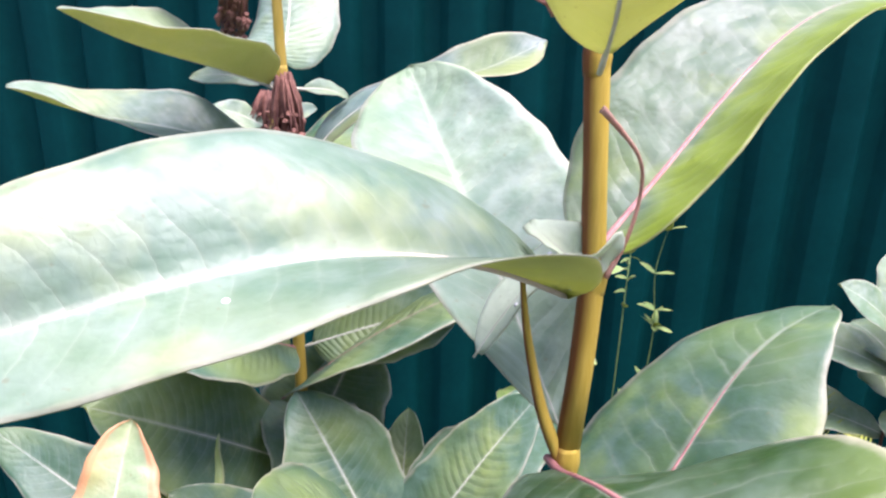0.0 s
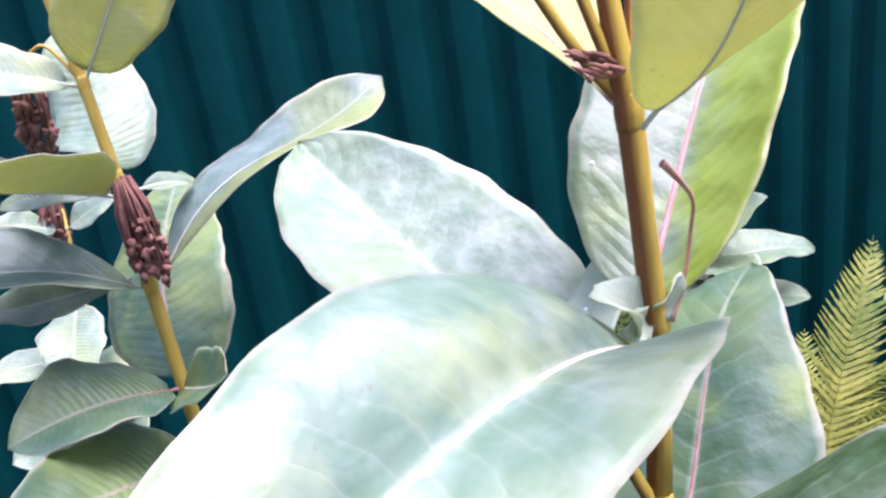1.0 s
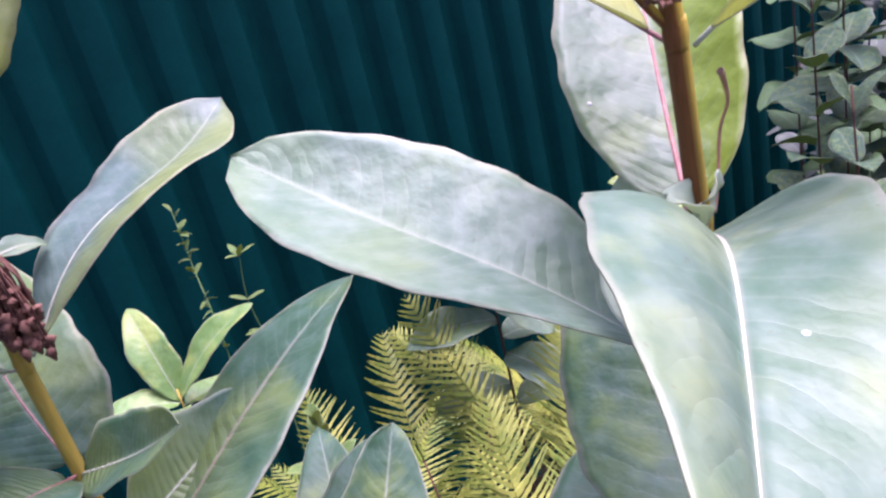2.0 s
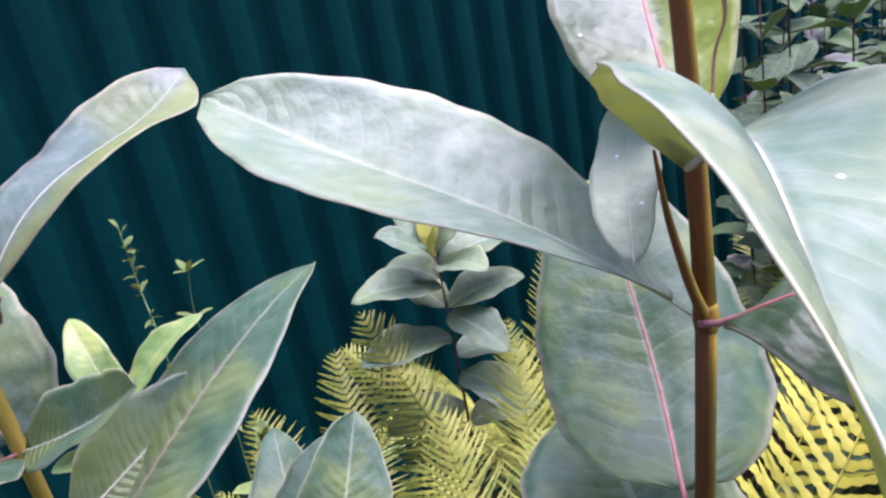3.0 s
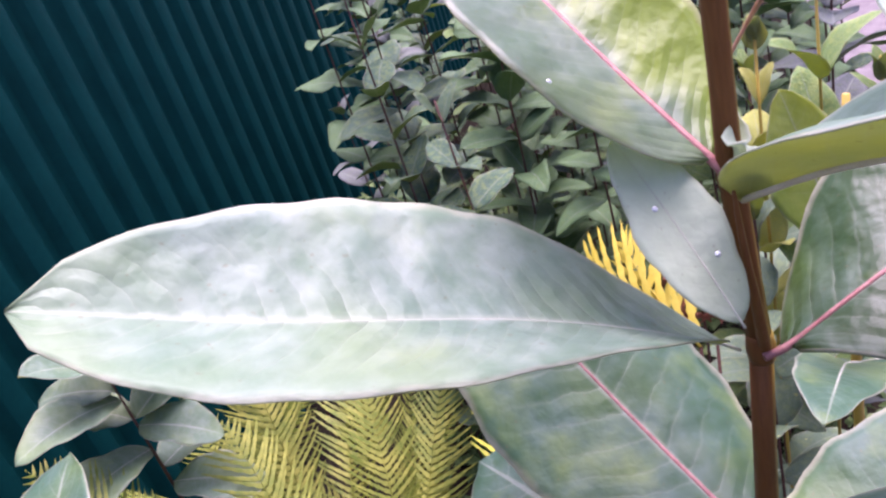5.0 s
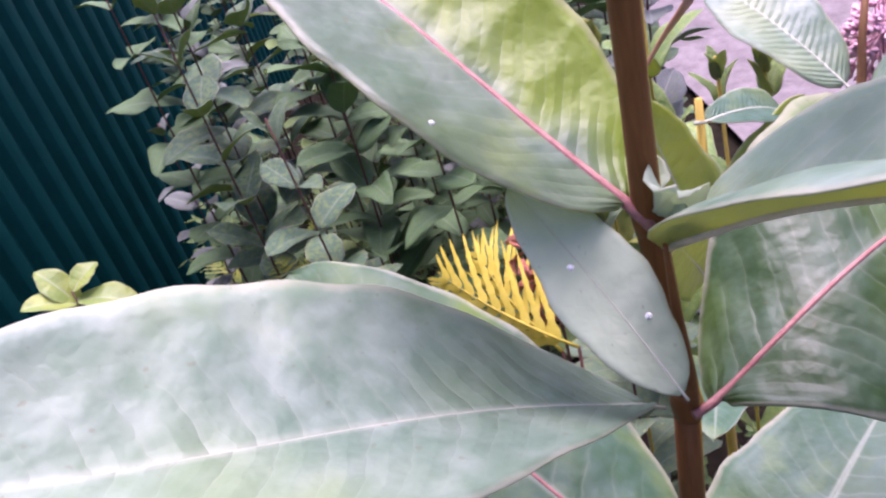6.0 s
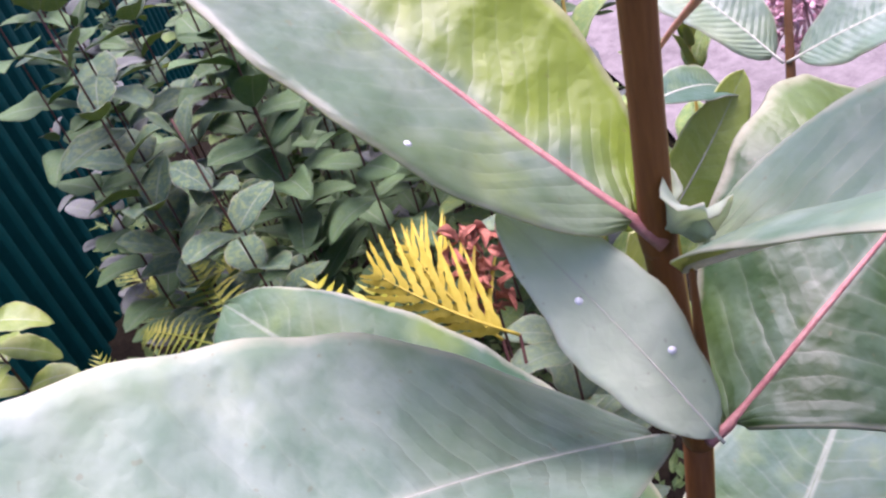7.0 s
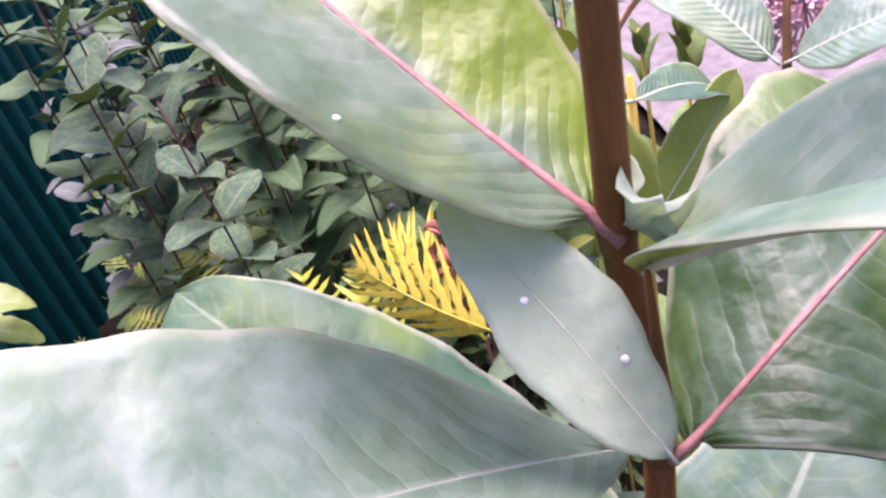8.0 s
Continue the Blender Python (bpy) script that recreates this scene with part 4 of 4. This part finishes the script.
V0 = (-0.6, -0.6, 0.6)
fern((0.8, 1.25), [((0.76, 1.22, 0.45), (0.984, 1.361, 0.85), V0, 0.085), ((0.62, 1.14, 0.5), (0.735, 1.26, 0.74), (-0.3, -0.4, 0.8), 0.10), ((0.80, 1.19, 0.4), (1.065, 1.227, 0.64), V0, 0.075), ((0.8, 1.27, 0.45), (1.02, 1.39, 0.82), V0, 0.06)], FERN_GREEN, 300, "yellow-green fern with arching fronds")
fern((0.5, 1.3), [((0.6, 1.25, 0.55), (0.56, 1.50, 0.75), V0, 0.09), ((0.48, 1.36, 0.58), (0.557, 1.52, 0.74), V0, 0.08), ((0.57, 1.28, 0.65), (0.568, 1.43, 0.83), V0, 0.07), ((0.36, 1.40, 0.58), (0.40, 1.56, 0.69), V0, 0.07), ((0.52, 1.2, 0.5), (0.62, 1.45, 0.62), V0, 0.09)], FERN_GREEN, 320, "yellow-green fern growing by the fence")
fern((0.5, 1.1), [((0.45, 1.06, 0.55), (0.51, 1.19, 0.765), V0, 0.08), ((0.5, 1.05, 0.5), (0.66, 1.15, 0.66), V0, 0.08)], FERN_GREEN, 340, "yellow-green fern with toothed fronds")
fern((0.6, 0.75), [((0.58, 0.79, 0.66), (0.86, 0.775, 0.86), (-0.5, -0.4, 0.8), 0.11), ((0.56, 0.74, 0.66), (0.80, 0.705, 0.87), (-0.5, -0.4, 0.8), 0.10)], FERN_GOLD, 360, "golden-green fern with broad leaflets between the milkweeds", 0.021)
fern((0.62, 0.6), [((0.606, 0.567, 0.883), (0.699, 0.689, 0.947), (-0.5, 0.3, 0.3), 0.085), ((0.629, 0.583, 0.863), (0.752, 0.650, 0.935), (-0.5, 0.3, 0.3), 0.08)], FERN_YELLOW, 380, "bright yellow autumn fern frond", 0.017, 44)
fern((0.9, 1.15), [((0.86, 1.16, 0.45), (1.10, 1.20, 0.70), V0, 0.08), ((0.8, 1.1, 0.42), (0.93, 1.13, 0.62), (-0.4, -0.3, 0.8), 0.09), ((0.78, 1.08, 0.35), (1.0, 1.02, 0.58), (-0.4, -0.3, 0.8), 0.09)], FERN_GREEN, 350, "yellow-green fern beside the young milkweed")
fern((1.05, 0.9), [((0.947, 0.921, 0.748), (1.098, 0.986, 0.80), (-0.6, -0.2, 0.8), 0.055), ((0.945, 0.964, 0.746), (1.055, 1.099, 0.735), (-0.6, -0.2, 0.8), 0.05)], FERN_GREEN, 470, "green fern at the foot of the thicket")
fern_crown((0.85, 1.12, 0.22), 6, 0.4, 0.08, FERN_GREEN, 460, "yellow-green fern beside the young milkweed")
fern_crown((1.45, 1.12, 0.3), 8, 0.38, 0.07, FERN_GREEN, 400, "green fern under the thicket")
fern_crown((0.95, 1.5, 0.2), 9, 0.5, 0.09, FERN_GREEN, 420, "yellow-green fern by the fence")
fern_crown((0.45, 1.55, 0.15), 9, 0.5, 0.09, FERN_GREEN, 440, "yellow-green fern by the fence")


def build_withered():
    """A withered red-brown plant beside the yellow fern."""
    rng = random.Random(51)
    p = thing("withered_plant", (0.70, 0.58, 0), "withered plant with crumpled red-brown leaves", "plant")
    stem(p, [(0.70, 0.58, 0), (0.698, 0.578, 0.5), (0.70, 0.575, 0.93)], [0.003, 0.0025, 0.0015], STEM_FAR)
    for k in range(44):
        z = rng.uniform(0.84, 0.945)
        m = Matrix.Translation((0.70 + rng.uniform(-0.02, 0.02), 0.577 + rng.uniform(-0.02, 0.02), z)) @ pose(0, 0, 0, rng.uniform(-60, 60), rng.uniform(-50, 40), rng.uniform(0, 360)) @ Matrix.Diagonal((0.026, 0.024, 0.03, 1))
        part("leaf", rng.choice(DRY_SET), p, m)


DRY_SET = [blade_mesh("leaf", 1.0, 0.45, arch=0.2, fold=0.8, twist=1.2, ripple=0.12, seed=500 + i, nu=10, nv=3, mats=[DRY_RED, DRY_RED]) for i in range(4)]
build_withered()


# ---- plants towards the path ----
def build_right():
    p = thing("milkweed_plant", (0.47, 0.36, 0), "milkweed with a pink flower head", "plant", "milkweeds")
    stem(p, [(0.46, 0.37, 0), (0.465, 0.368, 0.8), (0.476, 0.366, 1.12), (0.498, 0.355, 1.165), (0.512, 0.345, 1.21)], [0.0045, 0.004, 0.0032, 0.0026, 0.002], STEM_BROWN)
    leaf(p, (0.482, 0.367, 1.138), (0.59, 0.425, 1.205), (-0.5, 0.0, 0.8), 0.055, rib=RIB_PALE)
    leaf(p, (0.482, 0.366, 1.138), (0.43, 0.27, 1.18), (-0.3, 0.2, 0.9), 0.055)
    rng = random.Random(9)
    bm = bmesh.new()
    for _ in range(110):
        d = Vector([rng.gauss(0, 1) for _ in range(3)]).normalized()
        c = Vector((0.517, 0.326, 1.152)) + d * 0.031 * rng.uniform(0.85, 1.05)
        tube(bm, [Vector((0.511, 0.336, 1.16)), c], [0.0005, 0.0006], 5)
        for k in range(5):
            q = Vector([rng.gauss(0, 1) for _ in range(3)]).normalized()
            tube(bm, [c, c + (d * 0.5 + q).normalized() * 0.0035, c + (d * 0.9 + q).normalized() * 0.006], [0.0014, 0.0018, 0.0003], 5)
    part("flower_head", finish("flower_head", bm, FLOWER_PINK), p, Matrix.Identity(4), "round head of small pink flowers")
    q = thing("milkweed_plant", (0.39, 0.49, 0), "green milkweed with upright leaves", "plant", "milkweeds")
    stem(q, [(0.385, 0.495, 0), (0.388, 0.492, 0.8), (0.39, 0.49, 1.12), (0.395, 0.488, 1.2)], [0.004, 0.0035, 0.003, 0.002], STEM_GREEN)
    leaf(q, (0.388, 0.492, 1.11), (0.41, 0.428, 1.18), (-0.8, -0.2, 0.4), 0.04, mats=[LEAF_LIME, LEAF_UNDER])
    leaf(q, (0.39, 0.492, 1.19), (0.43, 0.425, 1.155), (-0.3, -0.2, 0.9), 0.03, arch=0.12, mats=[LEAF_GREEN, LEAF_UNDER])
    leaf(q, (0.385, 0.495, 1.11), (0.395, 0.52, 1.21), (-0.9, 0, 0.3), 0.045, mats=[LEAF_LIME, LEAF_UNDER])
    leaf(q, (0.385, 0.495, 1.09), (0.345, 0.52, 1.15), (-0.8, 0, 0.5), 0.04, mats=[LEAF_LIME, LEAF_UNDER])
    leaf(q, (0.385, 0.495, 1.03), (0.28, 0.528, 1.08), (-0.3, 0, 0.9), 0.05, arch=0.1, mats=[LEAF_GREEN, LEAF_UNDER])
    leaf(q, (0.385, 0.495, 1.03), (0.33, 0.46, 1.06), (-0.3, 0, 0.9), 0.05, arch=0.1, mats=[LEAF_GREEN, LEAF_UNDER])
    small_plant((0.52, 0.44), 1.17, 6, 0.06, YOUNG_SET, 31, "slender green shoot beside the path", STEM_GREEN, first=0.6, rise=50)
    small_plant((0.60, 0.38), 1.13, 6, 0.07, YOUNG_SET, 32, "slender green shoot beside the path", STEM_GREEN, first=0.6, rise=45)
    small_plant((0.72, 0.44), 1.2, 7, 0.115, YOUNG_SET, 35, "pale green milkweed with broad young leaves", STEM_GREEN, first=0.55, rise=55, turn=30)
    small_plant((0.66, 0.50), 1.17, 7, 0.06, BUD_SET, 36, "slender shoot with yellow young leaves", STEM_GREEN, first=0.7, rise=50)
    small_plant((0.75, 0.5), 1.1, 8, 0.085, GREY_SET, 33, "leafy milkweed shoot beside the path", first=0.4, rise=30)
    small_plant((0.62, 0.52), 1.02, 8, 0.085, GREY_SET, 34, "leafy milkweed shoot beside the path", first=0.4, rise=30)


build_right()


def build_vine():
    p = thing("climbing_vine", (0.385, 1.93, -0.5), "thin green climbing vine with tiny leaves", "plant")
    pts = [Vector((0.385, 1.93, -0.5)), Vector((0.40, 1.92, 0.4)), Vector((0.404, 1.921, 0.72)), Vector((0.42, 1.99, 0.82)), Vector((0.441, 2.064, 0.945))]
    stalk(p, pts, [0.002, 0.0017, 0.0014, 0.0011, 0.0008], STEM_VINE, "stem")
    rng = random.Random(17)
    for k in range(26):
        s = rng.uniform(0.42, 1.0) * 4
        i = min(3, int(s))
        c = pts[i].lerp(pts[i + 1], s - i)
        m = Matrix.Translation(c) @ pose(0, 0, 0, rng.uniform(-30, 30), rng.uniform(-70, 20), rng.uniform(0, 360)) @ Matrix.Diagonal((0.026, 0.022, 0.02, 1))
        part("leaf", rng.choice(YOUNG_SET), p, m)


build_vine()


def build_twiner():
    """A slender twining stem with tufts of small leaves."""
    p = thing("climbing_vine", (0.42, 1.76, -0.3), "thin twining vine with tufts of small leaves", "plant")
    pts = [Vector((0.42, 1.76, -0.3)), Vector((0.428, 1.75, 0.3)), Vector((0.432, 1.75, 0.58)), Vector((0.436, 1.75, 0.70)), Vector((0.426, 1.75, 0.81)), Vector((0.439, 1.75, 0.895))]
    stalk(p, pts, [0.002, 0.0018, 0.0015, 0.0012, 0.001, 0.0007], STEM_VINE, "stem")
    rng = random.Random(19)
    for c, n in ((pts[2], 5), (pts[3], 6), (pts[3].lerp(pts[4], 0.3), 4), (pts[4], 2), (pts[5], 4)):
        for k in range(n):
            az = k * 360 / n + rng.uniform(-25, 25)
            m = Matrix.Translation(c) @ pose(0, 0, 0, rng.uniform(-20, 20), rng.uniform(-50, 15), az) @ Matrix.Diagonal((0.036, 0.024, 0.02, 1))
            part("leaf", rng.choice(YOUNG_SET), p, m)


build_twiner()


def build_undergrowth():
    """Low weeds and fallen leaves that cover the bed."""
    rng = random.Random(23)
    verts, faces = [], []
    for _ in range(7000):
        x, y = rng.uniform(-0.6, 3.0), rng.uniform(0.2, 2.15)
        if y > 0.6 + 0.47 * (x + 0.1) and x > 0.9:
            continue
        z = rng.random() ** 2 * (0.30 if x < 1.2 else 0.45) - (0.45 if y > 1.75 else 0.2 if y > 1.55 else 0.0)
        ln, az, el = rng.uniform(0.015, 0.05), rng.uniform(0, 6.28), rng.uniform(-0.4, 1.1)
        d = Vector((math.cos(az) * math.cos(el), math.sin(az) * math.cos(el), math.sin(el)))
        s = Vector((-math.sin(az), math.cos(az), rng.uniform(-0.4, 0.4))) * ln * rng.uniform(0.18, 0.3)
        c = Vector((x, y, z + 0.01))
        k = len(verts)
        verts += [c, c + d * ln * 0.45 + s, c + d * ln * 0.5 + Vector((0, 0, -0.1 * ln)), c + d * ln * 0.45 - s, c + d * ln]
        faces += [(k, k + 1, k + 2), (k, k + 2, k + 3), (k + 1, k + 4, k + 2), (k + 2, k + 4, k + 3)]
    for _ in range(4200):
        x, y = rng.uniform(1.0, 2.6), rng.uniform(0.3, 1.8)
        if y > 1.55 or y > 0.6 + 0.46 * x:
            continue
        ln, az, el = rng.uniform(0.03, 0.07), rng.uniform(0, 6.28), rng.uniform(-0.4, 0.6)
        d = Vector((math.cos(az) * math.cos(el), math.sin(az) * math.cos(el), math.sin(el)))
        s = Vector((-math.sin(az), math.cos(az), rng.uniform(-0.4, 0.4))) * ln * rng.uniform(0.18, 0.3)
        c = Vector((x, y, rng.random() ** 1.3 * 0.55))
        k = len(verts)
        verts += [c, c + d * ln * 0.45 + s, c + d * ln * 0.5 + Vector((0, 0, -0.1 * ln)), c + d * ln * 0.45 - s, c + d * ln]
        faces += [(k, k + 1, k + 2), (k, k + 2, k + 3), (k + 1, k + 4, k + 2), (k + 2, k + 4, k + 3)]
    me = bpy.data.meshes.new("undergrowth")
    me.from_pydata(verts, [], faces)
    me.materials.append(WEEDS)
    tagged(new("undergrowth", me), "low dark green weeds and fallen leaves", "undergrowth", kind="stuff")


build_undergrowth()


def build_path():
    bm = bmesh.new()
    n = 40
    rows = [[bm.verts.new((-6 + 16 * i / n, y + 0.06 * noise.noise(Vector((i * 0.9, y, 0))), 0.045)) for y in (-3.0, -2.0, -1.0, -0.2)] for i in range(n + 1)]
    for a, b in zip(rows, rows[1:]):
        for k in range(3):
            bm.faces.new((a[k], b[k], b[k + 1], a[k + 1]))
    tagged(new("path", finish("path", bm, GRAVEL)), "pale grey gravel path beside the plants", "path", kind="structure")


build_path()


DROPS = ((0.097, 0.492, 1.294), (0.1585, 0.5831, 1.2761), (0.1495, 0.5696, 1.2653), (0.172, 0.598, 1.319))


def build_drops():
    bm = bmesh.new()
    bmesh.ops.create_icosphere(bm, subdivisions=3, radius=0.0008)
    for v in bm.verts:
        v.co.z = max(v.co.z * 0.7, -0.0002)
    me = finish("water_drop", bm, WATER)
    for seed in DROPS:
        seed = Vector(seed)
        best = None
        for lf in NEAR_LEAVES:
            m = lf.parent.matrix_basis @ lf.matrix_basis
            q = m.inverted() @ seed
            for face in lf.data.polygons:
                d = (face.center - q).length
                if face.material_index == 0 and (best is None or d < best[0]):
                    n = face.normal
                    best = (d, m @ (q - n * (q - face.center).dot(n)), m.to_3x3() @ n)
        ob = new("water_drop", me)
        ob.matrix_basis = Matrix.Translation(best[1]) @ best[2].to_track_quat("Z", "Y").to_matrix().to_4x4()
        tagged(ob, "small white water drop on a leaf", "drop", "water drops")


build_drops()
